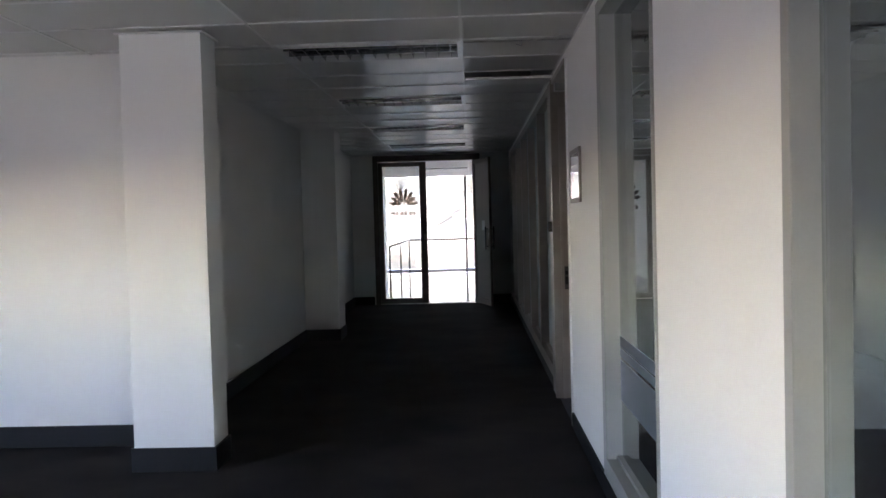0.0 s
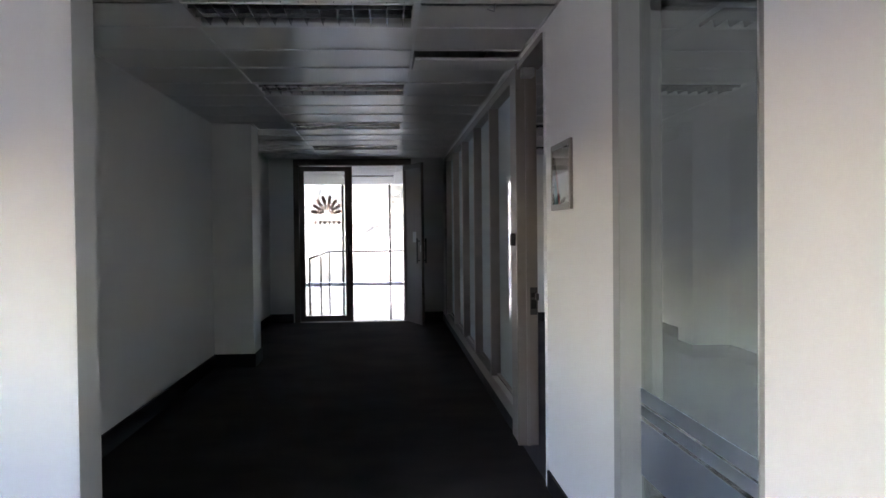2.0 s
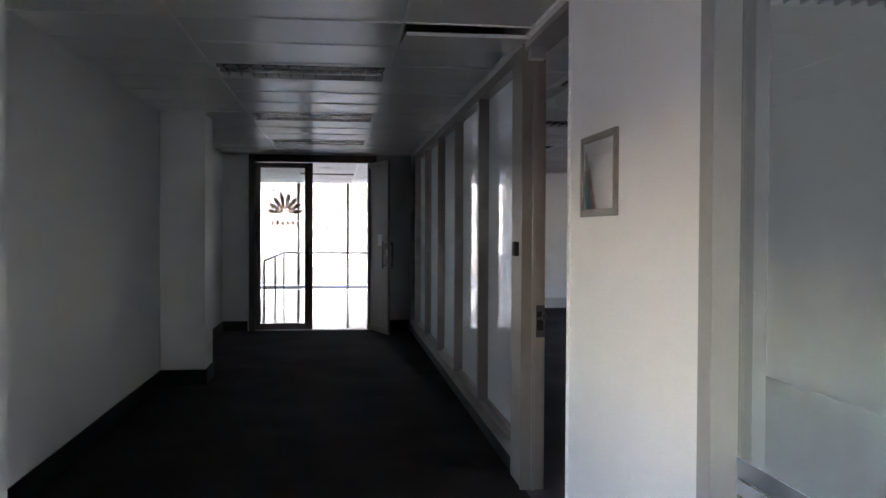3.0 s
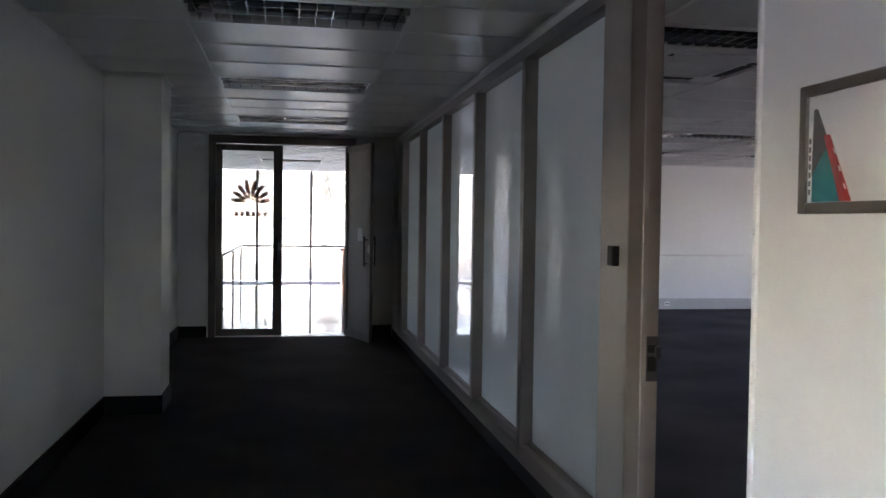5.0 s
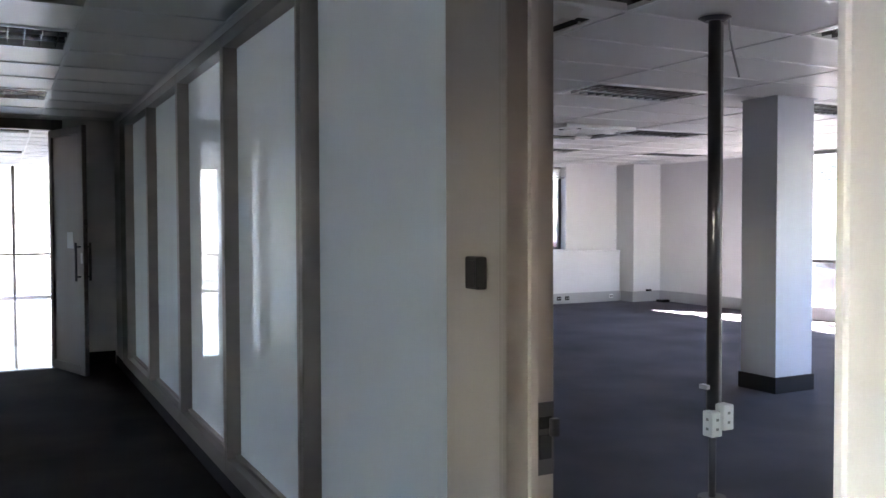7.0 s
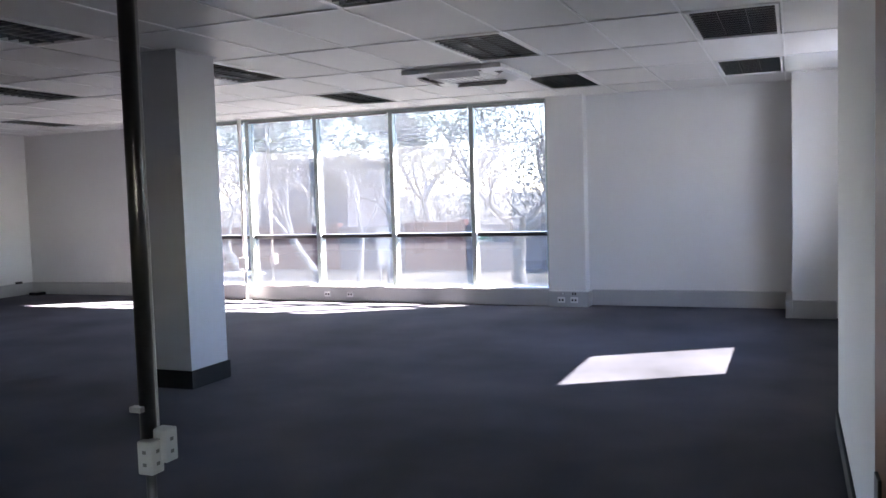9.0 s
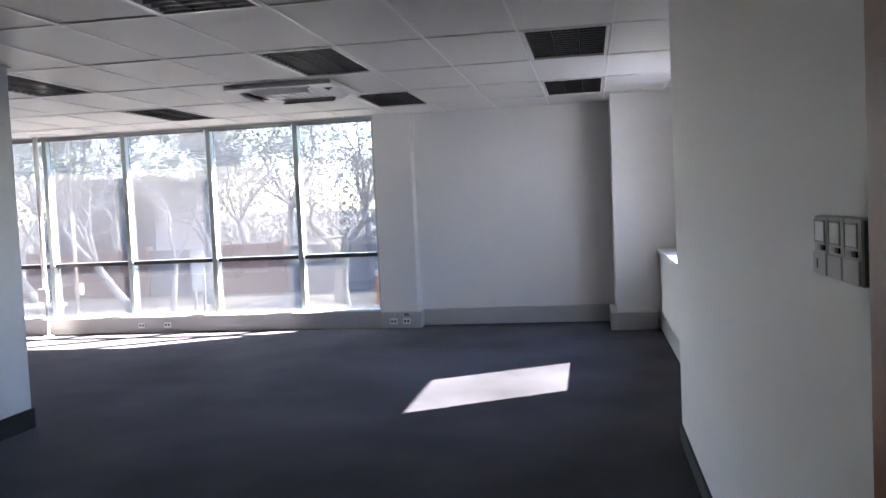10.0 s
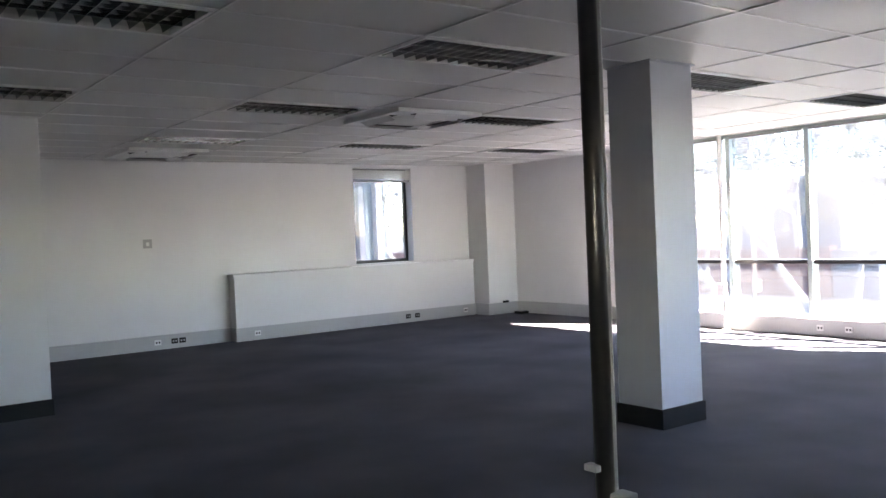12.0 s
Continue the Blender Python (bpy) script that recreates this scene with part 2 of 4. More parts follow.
# ---- the setting: floors, walls, ceilings ----
H = 2.555
TOP = 2.95
XL, XR, XO = -1.885, 0.82, 0.92      # corridor walls, office side of the partition
YE = 14.03                           # glass doors
YL = 4.9                            # lobby wall
Y_FAR, Y_NEAR = 17.4, 5.11

structure(bx("floor", CARPET, (XR, -3.2, -0.25, 11.2, 17.9, 0.0)), "dark blue-grey loop-pile office carpet, slightly worn", "floor")
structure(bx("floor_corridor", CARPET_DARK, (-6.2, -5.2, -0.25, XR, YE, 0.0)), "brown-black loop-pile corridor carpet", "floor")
structure(bx("floor_reception", STONE, (-7.2, YE, -0.25, XO - 0.004, 24.0, -0.004)), "polished pale reception floor tiles", "floor")
structure(bx("floor_reception_side", STONE, (XO, 17.9, -0.25, 7.2, 24.0, -0.004)), "polished pale reception floor tiles", "floor")
structure(boxes("roof_slab", SLAB, [(-7.4, -5.4, TOP, 5.2, 24.2, TOP + 0.25), (5.2, 4.4, TOP, 11.1, 17.7, TOP + 0.25), (5.2, 17.7, TOP, 7.4, 24.2, TOP + 0.25)]), "grey concrete roof slab above the ceilings", "roof")

structure(boxes("wall_corridor_left", WALL, [(XL - 0.15, YL, 0, XL, YE, TOP)]), "plain white painted corridor wall", "wall")
structure(bx("wall_lobby", WALL, (-6.0, YL, 0, XL - 0.15, YL + 0.15, TOP)), "bright white painted lobby wall", "wall")
structure(boxes("wall_lobby_side", WALL, [(-6.2, -5.2, 0, -6.0, -2.5, TOP), (-6.2, 0.3, 0, -6.0, YL + 0.15, TOP), (-6.2, -2.5, 0, -6.0, 0.3, 0.9), (-6.2, -2.5, 1.88, -6.0, 0.3, TOP)]), "white lobby side wall with a window opening", "wall")
structure(boxes("wall_lobby_back", WALL, [(-6.0, -5.2, 0, XR, -5.0, TOP)]), "plain white lobby back wall", "wall")

# partition between corridor and offices
D0, D1 = 5.22, 6.125
G0, G1, G2 = 2.49, 3.79, 1.205
P0 = 6.455                          # far edge of the door post
structure(boxes("wall_partition", WALL, [
    (XR, -5.2, 0, XO, -0.6, TOP), (XR, -0.6, H - 0.03, XO, G2, TOP), (XR, G2, 0, XO, G0, TOP),
    (XR, G0, 0, XO, G1, 0.1), (XR, G0, 2.5, XO, G1, TOP), (XR, -0.6, 0, XO, G2, 0.1),
    (XR, G1, 0, XO, D0, TOP), (XR, D0, 2.5, XO, D1, TOP), (XR, P0, 2.5, XO, 13.48, TOP), (XR, 13.48, 0, XO, YE + 0.1, TOP),
    (XR, D1, 2.5, XO, P0, TOP)]), "white painted partition wall with glazed openings", "wall")

# office
structure(boxes("wall_office_near", WALL, [(XO, 5.0, 0, 5.0, Y_NEAR, TOP), (5.0, 4.4, 0, 5.765, Y_NEAR, TOP)]), "white painted office wall", "wall")
W0, W1 = 7.82, 9.11
structure(boxes("wall_office_side", WALL, [(5.765, 4.4, 0, W0, 4.65, TOP), (W1, 4.4, 0, 11.2, 4.65, TOP), (W0, 4.4, 0, W1, 4.65, 1.0), (W0, 4.4, 2.42, W1, 4.65, TOP)]), "white painted office wall with a small window", "wall")
S0, S1 = 7.92, 9.03
structure(boxes("wall_office_far", WALL, [(XO, Y_FAR, 0, S0, Y_FAR + 0.25, TOP), (S1, Y_FAR, 0, 11.2, Y_FAR + 0.25, TOP), (S0, Y_FAR, 0, S1, Y_FAR + 0.25, 0.98), (S0, Y_FAR, 2.5, S1, Y_FAR + 0.25, TOP)]), "white painted far office wall with a small window", "wall")
V0, V1 = 8.125, 13.64
structure(boxes("wall_office_front", WALL, [(10.84, 4.65, 0, 11.1, V0 - 0.2, TOP), (10.84, V1 + 0.2, 0, 11.1, Y_FAR, TOP), (10.64, V0 - 0.45, 0, 11.1, V0, TOP), (10.64, V1, 0, 11.1, V1 + 0.56, TOP), (10.70, V0, 0, 11.1, V1, 0.2), (10.70, V0, 2.548, 11.1, V1, TOP)]), "white front wall around the big window", "wall")
structure(boxes("wall_office_corner_posts", WALL, [(10.12, 4.65, 0, 10.84, 5.35, TOP), (10.2, 16.9, 0, 10.84, Y_FAR, TOP)]), "white boxed corner columns of the office", "column")

# end wall with the glass doors
structure(boxes("wall_corridor_end", WALL, [(XL, YE, 0, -1.512, YE + 0.12, TOP), (0.322, YE, 0, XR, YE + 0.12, TOP), (-1.512, YE, 2.545, 0.322, YE + 0.12, TOP)]), "shaded white wall around the glass doors", "wall")
# reception shell
structure(boxes("wall_reception", WALL, [(-7.2, YE, 0, XL - 0.15, YE + 0.12, TOP), (-2.4, YE + 0.12, 0, -2.25, 23.55, TOP), (-7.4, YE, 0, -7.2, 24, TOP), (7.2, 17.9, 0, 7.4, 24, TOP), (XO, YE + 0.1, 0, XO + 0.1, 17.7, TOP), (-7.2, 23.55, 2.66, 7.2, 23.75, TOP), (-7.2, 23.55, -0.2, 7.2, 23.75, 0.05)]), "white reception walls", "wall")
# side office behind the frosted panels; its unseen window opening is added for light
structure(boxes("wall_side_office", WALL, [(5.0, -3.2, 0, 5.2, 4.4, TOP), (XO, -3.2, 0, 1.4, -3.0, TOP), (4.6, -3.2, 0, 5.0, -3.0, TOP), (1.4, -3.2, 0, 4.6, -3.0, 0.9), (1.4, -3.2, 1.4, 4.6, -3.0, TOP)]), "white side office walls with an added, unseen window opening", "wall")


def ceiling(name, x0, x1, y0, y1, xs, ys, holes, label, z=H, tile=TILE):
    """Lay-in tiles in one mesh, with the bars proud of them; holes: cells left open for lamps."""
    bm = bmesh.new()
    rnd = random.Random(7)
    xs = [x0] + [x for x in xs if x0 + 0.03 < x < x1 - 0.03] + [x1]
    ys = [y0] + [y for y in ys if y0 + 0.03 < y < y1 - 0.03] + [y1]
    for i in range(len(xs) - 1):
        for j in range(len(ys) - 1):
            cx, cy = (xs[i] + xs[i + 1]) / 2, (ys[j] + ys[j + 1]) / 2
            if any(abs(cx - hx) < hw and abs(cy - hy) < hd for hx, hy, hw, hd in holes):
                continue
            s = rnd.uniform(0, 0.003)
            box(bm, xs[i] + 0.006, ys[j] + 0.006, z + 0.004 + s, xs[i + 1] - 0.006, ys[j + 1] - 0.006, z + 0.022 + s)
    ob = part(name, bm, tile)
    structure(ob, label, "ceiling")
    bars = bmesh.new()
    for x in xs:
        box(bars, x - 0.008, y0, z - 0.002, x + 0.008, y1, z + 0.03)
    for y in ys:
        for i in range(len(xs) - 1):
            if any(abs((xs[i] + xs[i + 1]) / 2 - hx) < hw and abs(y - hy) < hd for hx, hy, hw, hd in holes):
                continue
            box(bars, xs[i] + 0.008, y - 0.008, z - 0.001, xs[i + 1] - 0.008, y + 0.008, z + 0.028)
    structure(part(name + "_bars", bars, GRID), "white enamelled ceiling grid bars", "ceiling grid")
    return ob


CX = [0.12 - 1.2 * i for i in range(6)][::-1]
CY = [4.8 + 0.6 * i for i in range(-17, 17)]
corridor_lamps = [(-0.48, 5.1 + 2.4 * i) for i in range(4)]
ch = [(x, y, 0.5, 0.25) for x, y in corridor_lamps] + [(0.475, 6.3, 0.3, 0.25)]
ceiling("ceiling_corridor", XL, XR, YL, YE, CX, CY, ch, "white lay-in ceiling tiles in metal grid over the corridor", tile=TILE_VINYL)
ceiling("ceiling_lobby", -6.0, XR, -5.0, YL, CX, CY, [(-0.48, 0.3, 0.5, 0.25), (-2.88, 0.3, 0.5, 0.25)], "white lay-in ceiling tiles in metal grid over the lobby")
OX = [3.83 + 1.225 * i for i in range(-3, 7)]
OY = [5.41 + 0.617 * i for i in range(-1, 20)]
office_lamps = [(x, y) for y in (0, 3, 7, 11, 15) for x in (-2, 0, 2, 4)]
office_lamps = [(i, j) for i, j in office_lamps if not (j == 0 and i <= 0) and (i, j) != (4, 11)]
lamp_xy = [(3.83 + 1.225 * (i + 0.5), 5.41 + 0.617 * (j + 0.5)) for i, j in office_lamps]
AC = [(1.99, 8.2), (8.12, 8.19), (5.67, 12.5), (4.44, 16.2)]
ceiling("ceiling_office", XO, 10.84, 4.65, Y_FAR, OX, OY, [(x, y, 0.5, 0.25) for x, y in lamp_xy], "white lay-in ceiling tiles in metal grid over the open office")
ceiling("ceiling_reception", -7.2, 7.2, YE + 0.12, 23.55, [0.12 + 1.2 * i for i in range(-6, 6)], [15 + 0.6 * i for i in range(15)], [(-0.48, 16.5, 0.5, 0.25), (-0.48, 20.1, 0.5, 0.25)], "sunlit white ceiling tiles over the reception", z=2.66)
ceiling("ceiling_side_office", XO, 5.0, -3.0, 5.0, OX, OY, [], "white ceiling tiles over the side office")

# ---- skirtings ----
structure(boxes("baseboard_corridor", SKIRT_DARK, [
    (XL, YL + 0.002, 0, XL + 0.015, 9.672, 0.14), (XL, 10.178, 0, XL + 0.015, YE, 0.14), (XL + 0.015, YE - 0.015, 0, -1.53, YE, 0.14), (0.34, YE - 0.015, 0, XR - 0.015, YE, 0.14),
    (-6.0, YL - 0.015, 0, XL - 0.07, YL, 0.14), (XR - 0.015, -4.9, 0, XR, D0 - 0.03, 0.1), (XR - 0.012, P0, 0, XR, YE - 0.015, 0.09)], bevel=0.003), "black painted skirting", "skirting")
structure(boxes("baseboard_office", SKIRT_GREY, [
    (XO + 0.9, Y_FAR - 0.05, 0, 5.775, Y_FAR, 0.19), (10.17, 16.85, 0, 10.84, 16.898, 0.19), (10.14, 16.85, 0, 10.198, Y_FAR - 0.2, 0.19),
    (10.78, V1 + 0.56, 0, 10.838, 16.85, 0.19), (10.76, 5.42, 0, 10.838, V0 - 0.5, 0.19),
    (10.04, 5.352, 0, 10.838, 5.42, 0.19), (10.04, 4.93, 0, 10.118, 5.35, 0.19), (10.55, V0 - 0.5, 0, 10.638, V0, 0.19), (10.64, V0 - 0.5, 0, 10.8, V0 - 0.452, 0.19),
    (10.58, V1, 0, 10.638, V1 + 0.6, 0.19), (10.62, V0, 0, 10.698, V1, 0.205)], bevel=0.006), "grey steel skirting trunking", "trunking")
structure(boxes("baseboard_office_near", SKIRT_DARK, [(1.0, Y_NEAR, 0, 5.765, Y_NEAR + 0.015, 0.1), (5.765, 4.92, 0, 5.78, Y_NEAR + 0.015, 0.1)], bevel=0.003), "dark skirting of the office wall", "skirting")


def column(name, x0, x1, y0, y1, label, paint=WALL, group="columns"):
    th = thing(name, label, "column", ((x0 + x1) / 2, (y0 + y1) / 2, 0), group)
    bx("shaft", paint, (x0, y0, 0, x1, y1, H + 0.003), th, bevel=0.004)
    bm = bmesh.new()
    for d in ((x0 - 0.014, y0 - 0.014, 0, x1 + 0.014, y0 - 0.001, 0.14), (x0 - 0.014, y1 + 0.001, 0, x1 + 0.014, y1 + 0.014, 0.14), (x0 - 0.014, y0 - 0.001, 0, x0 - 0.001, y1 + 0.001, 0.14), (x1 + 0.001, y0 - 0.001, 0, x1 + 0.014, y1 + 0.001, 0.14)):
        box(bm, *d)
    part("skirting", bm, SKIRT_DARK, th, "black skirting round the foot")
    bm = bmesh.new()
    for d in ((x0 - 0.02, y0 - 0.02, H - 0.012, x1 + 0.02, y0 - 0.002, H - 0.003), (x0 - 0.02, y0 - 0.002, H - 0.012, x0 - 0.002, y1, H - 0.003), (x1 + 0.002, y0 - 0.002, H - 0.012, x1 + 0.02, y1, H - 0.003)):
        box(bm, *d)
    part("trim", bm, paint, th)
    return th


column("column", -1.852, -1.376, 4.30, 4.58, "white painted rectangular column at the corridor mouth")
column("column", XL + 0.002, -1.47, 9.687, 10.163, "shaded white column against the corridor wall")
column("column", 5.62, 6.07, 9.575, 9.965, "free-standing square column on the carpet, shade put into its blue-grey paint", COLUMN_SHADE)
column("column", 2.1, 2.58, 13.65, 14.13, "white square column in the open office")
structure(bx("wall_stub", WALL, (-1.84, 4.6, 0, -1.62, YL + 0.05, TOP)), "short white wall behind the column", "wall")


# ---- recessed louvre lamps ----
def lamp_builder():
    """One recessed lamp, 1.2 x 0.6 m, its face in the plane z = 0."""
    th = thing("ceiling_light", "unlit recessed ceiling light with a mirror louvre", "light", (0, 0, -30), "recessed ceiling lights")
    w, d = 0.594, 0.292
    base = Matrix.Translation((0, 0, -30))

    def put(name, bm, mat, label=""):
        bm.transform(base)
        return part(name, bm, mat, th, label)

    bm = bmesh.new()
    for r in ((-w, -d, -0.004, w, -d + 0.022, 0.02), (-w, d - 0.022, -0.004, w, d, 0.02), (-w, -d + 0.022, -0.004, -w + 0.022, d - 0.022, 0.02), (w - 0.022, -d + 0.022, -0.004, w, d - 0.022, 0.02)):
        box(bm, *r)
    put("frame", bm, GRID, "white enamelled rim")
    bm = bmesh.new()
    for r in ((-w, -d, 0.1, w, d, 0.112), (-w, -d, 0.02, -w + 0.012, d, 0.1), (w - 0.012, -d, 0.02, w, d, 0.1), (-w + 0.012, -d, 0.02, w - 0.012, -d + 0.012, 0.1), (-w + 0.012, d - 0.012, 0.02, w - 0.012, d, 0.1)):
        box(bm, *r)
    put("tray", bm, TRAY)
    for y in (-0.18, 0.0, 0.18):
        bm = bmesh.new()
        tube(bm, (-0.56, y, 0.082), (0.56, y, 0.082), 0.013)
        smooth(put("lamp_tube", bm, TUBE))
    for y in (-0.09, 0.09):
        bm = bmesh.new()
        prism(bm, -0.57, 0.57, y, 0.012, 0.004, 0.05)
        put("louvre_rail", bm, LOUVRE)
    first = None
    for i in range(13):
        x = -0.57 + 1.14 * (i + 0.5) / 13
        if first is None:
            bm = bmesh.new()
            prism(bm, -0.268, 0.268, 0, 0.014, 0.004, 0.05)
            bm.transform(Matrix.Translation((x, 0, 0)) @ Matrix.Rotation(math.pi / 2, 4, "Z"))
            first = put("louvre_blade", bm, LOUVRE, "curved mirror blade")
            x_first = x
        else:
            o = shared("louvre_blade", first.data, th, first.matrix_basis.copy())
            o.matrix_parent_inverse = first.matrix_parent_inverse
            o.matrix_basis = Matrix.Translation((x - x_first, 0, 0)) @ first.matrix_basis
    return th


def prism(bm, x0, x1, y, half, z0, z1):
    """A blade, sharp at its lower edge and wide at its upper, with hollow flanks."""
    prof = [(0.0015, z0), (half * 0.3, z0 + (z1 - z0) * 0.45), (half, z1)]
    pts = [(y + a, z) for a, z in prof] + [(y - a, z) for a, z in reversed(prof)]
    rings = [[bm.verts.new((x, a, z)) for a, z in pts] for x in (x0, x1)]
    n = len(pts)
    for i in range(n):
        bm.faces.new((rings[0][i], rings[0][(i + 1) % n], rings[1][(i + 1) % n], rings[1][i]))
    bm.faces.new(rings[0][::-1])
    bm.faces.new(rings[1])


lamp = lamp_builder()
for x, y in corridor_lamps + [(-0.48, 0.3), (-2.88, 0.3)]:
    copy_thing(lamp, pose(x, y, H))
for x, y in lamp_xy:
    copy_thing(lamp, pose(x, y, H))
for x, y in ((-0.48, 16.5), (-0.48, 20.1)):
    copy_thing(lamp, pose(x, y, 2.66))
for o in [*lamp.children_recursive, lamp]:
    bpy.data.objects.remove(o)


# ---- glazed partition ----
def glazed_panel(y0, y1, z0, z1, glass, label, fw=0.036, back=0.065, first=None):
    """Frosted pane set back in a metal frame in the partition."""
    th = thing("glazed_panel", label, "glass panel", (XR, (y0 + y1) / 2, z0), "glazed partition")
    metal = ALU_PAINT if glass is FROST else GREYFRAME
    a, b = XR - 0.012, XO + 0.012
    bx("stile", metal, (a, y0, z0, b, y0 + (first or fw), z1), th, bevel=0.003)
    bx("stile", metal, (a, y1 - fw, z0, b, y1, z1), th, bevel=0.003)
    bx("bottom_rail", metal, (a, y0 + (first or fw), z0, b, y1 - fw, z0 + 0.1), th, bevel=0.003)
    bx("top_rail", metal, (a, y0 + (first or fw), z1 - 0.07, b, y1 - fw, z1), th, bevel=0.003)
    pane = bx("pane", glass, (XR + back, y0 + (first or fw) - 0.008, z0 + 0.094, XR + back + 0.008, y1 - fw + 0.008, z1 - 0.064), th, "frosted bluish glass" if glass is FROST else "grey tinted glass")
    pane.data.materials.append(DOORGLASS if glass is FROST else glass)
    for f in pane.data.polygons:
        if f.normal.x > -0.9:
            f.material_index = 1
    bx("bead", metal, (XR + back - 0.03, y0 + fw, z0 + 0.1, XR + back - 0.002, y1 - fw, z0 + 0.118), th)
    return th


edges = [P0, 7.77, 9.1, 10.43, 11.78, 13.13]
for i in range(5):
    glazed_panel(edges[i] + 0.002, edges[i + 1] - 0.002, 0.09, 2.5, FROST, "tall frosted glass panel in an aluminium frame", first=0.012 if i == 0 else None)
boxes("partition_post", ALU_PAINT, [(XR - 0.01, 13.13, 0.0, XO + 0.01, 13.48, 2.5)], structure(new("trim_partition"), "metal closing strip of the partition", "trim"))
structure(boxes("trim_partition_foot", WALL, [(XR + 0.002, P0, 0, XO, 13.13, 0.088)]), "low white foot of the glazed partition", "trim")
side_light_panel = glazed_panel(G0, G1, 0.1, 2.498, GLASS_DIM, "grey tinted glass side light with pale film bands low down", fw=0.09, back=0.07, first=0.012)
for z0, z1 in ((0.771, 0.825), (0.721, 0.762), (0.5, 0.704)):
    bx("film_band", FILM, (XR + 0.0675, G0 + 0.015, z0, XR + 0.0685, G1 - 0.092, z1), side_light_panel, "pale translucent film")
glazed_panel(-0.6, G2 - 0.002, 0.1, H - 0.032, GLASS_DIM, "grey tinted glass side light in a grey frame", fw=0.05, back=0.05, first=0.012)

# door frame, its post, and the open brown door
fr = thing("door_frame", "brown-grey metal door frame in the partition", "door frame", (XR, 6.2, 0))
bx("post", ALU_PAINT, (XR - 0.02, D1 + 0.05, 0, XO + 0.01, P0, 2.498), fr, "wide brown-grey metal post", bevel=0.003)
bx("jamb", ALU, (XR - 0.03, D1, 0, XO + 0.006, D1 + 0.024, 2.498), fr, bevel=0.004)
bx("jamb_stop", ALU_PAINT, (XR + 0.03, D1 - 0.015, 0, XR + 0.05, D1 - 0.001, 2.46), fr)
bx("jamb_cover", ALU, (XR - 0.025, D1 + 0.026, 0, XO + 0.004, D1 + 0.048, 2.498), fr, bevel=0.003)
bx("jamb", WALL, (XR - 0.012, D0 + 0.001, 0, XO + 0.008, D0 + 0.015, 2.498), fr, "pale painted jamb", bevel=0.003)
bx("head", ALU_PAINT, (XR - 0.02, D0 + 0.016, 2.46, XO + 0.02, D1 - 0.001, 2.498), fr, bevel=0.003)
st = bx("strike_plate", STEEL, (XR + 0.055, D1 - 0.004, 0.86, XO + 0.004, D1 - 0.0005, 1.04), fr, "worn steel strike plate", bevel=0.001)
bx("keep", BLACK, (XR + 0.06, D1 - 0.007, 0.9, XO - 0.005, D1 - 0.0042, 0.96), st)
bx("keep", BLACK, (XR + 0.06, D1 - 0.007, 0.975, XO - 0.005, D1 - 0.0042, 1.005), st)
bx("latch_lip", STEEL, (XO - 0.012, D1 - 0.022, 0.955, XO + 0.01, D1 - 0.0045, 1.0), st, bevel=0.004)
bx("closer_bracket", GREYPL, (XR - 0.0, D1 - 0.1, 2.4, XO - 0.02, D1 - 0.002, 2.458), fr, "small grey closer bracket", bevel=0.006)
rd = thing("access_reader", "small black card reader on the metal door post", "card reader", (XR - 0.02, 6.26, 1.35))
bx("body", BLACK, (XR - 0.05, 6.232, 1.312, XR - 0.0205, 6.297, 1.395), rd, bevel=0.006)
bx("face", BLACK, (XR - 0.052, 6.242, 1.322, XR - 0.0502, 6.287, 1.385), rd)

dr = thing("door", "brown varnished wooden door standing open into the office", "door", (XO + 0.02, D0 + 0.015, 0), turn=0)
bm = bmesh.new()
box(bm, 0.0, -0.042, 0.01, 0.85, 0.0, 2.44, bevel=0.003)
hinge = Matrix.Translation((XO + 0.03, D0 - 0.004, 0)) @ Matrix.Rotation(radians(1.7), 4, "Z")
bm.transform(hinge)
leaf = part("leaf", bm, BROWN, dr, "brown veneer leaf")
for z in (0.25, 1.25, 2.2):
    bm = bmesh.new()
    tube(bm, (-0.006, 0.004, z), (-0.006, 0.004, z + 0.1), 0.007)
    bm.transform(hinge)
    part("hinge", bm, STEEL, dr)
bm = bmesh.new()
box(bm, 0.76, 0.0005, 0.83, 0.805, 0.006, 1.0, bevel=0.002)
tube(bm, (0.782, 0.006, 0.94), (0.782, 0.05, 0.94), 0.009)
tube(bm, (0.782, 0.048, 0.94), (0.67, 0.05, 0.94), 0.009)
bm.transform(hinge)
part("lever_handle", bm, STEEL, leaf, "steel lever handle")

# ---- glass doors at the corridor's end ----
def glass_leaf(w, lock):
    """A framed glass leaf along +x from its hinge at the origin; lock: the width of the lock stile."""
    out = []
    h = 2.43
    for name, d, mat, lab in (("stile", (0, -0.022, 0.012, 0.075, 0.022, h), STILE, ""), ("stile", (w - lock, -0.022, 0.012, w, 0.022, h), STILE, ""),
                         ("bottom_rail", (0.075, -0.022, 0.012, w - lock, 0.022, 0.1), STILE, ""), ("top_rail", (0.075, -0.022, h - 0.075, w - lock, 0.022, h), STILE, ""),
                         ("pane", (0.07, -0.004, 0.095, w - lock + 0.005, 0.004, h - 0.07), DOORGLASS, "clear glass")):
        bm = bmesh.new()
        box(bm, *d, bevel=0.0 if name == "pane" else 0.004)
        out.append((name, bm, mat, lab))
    return out


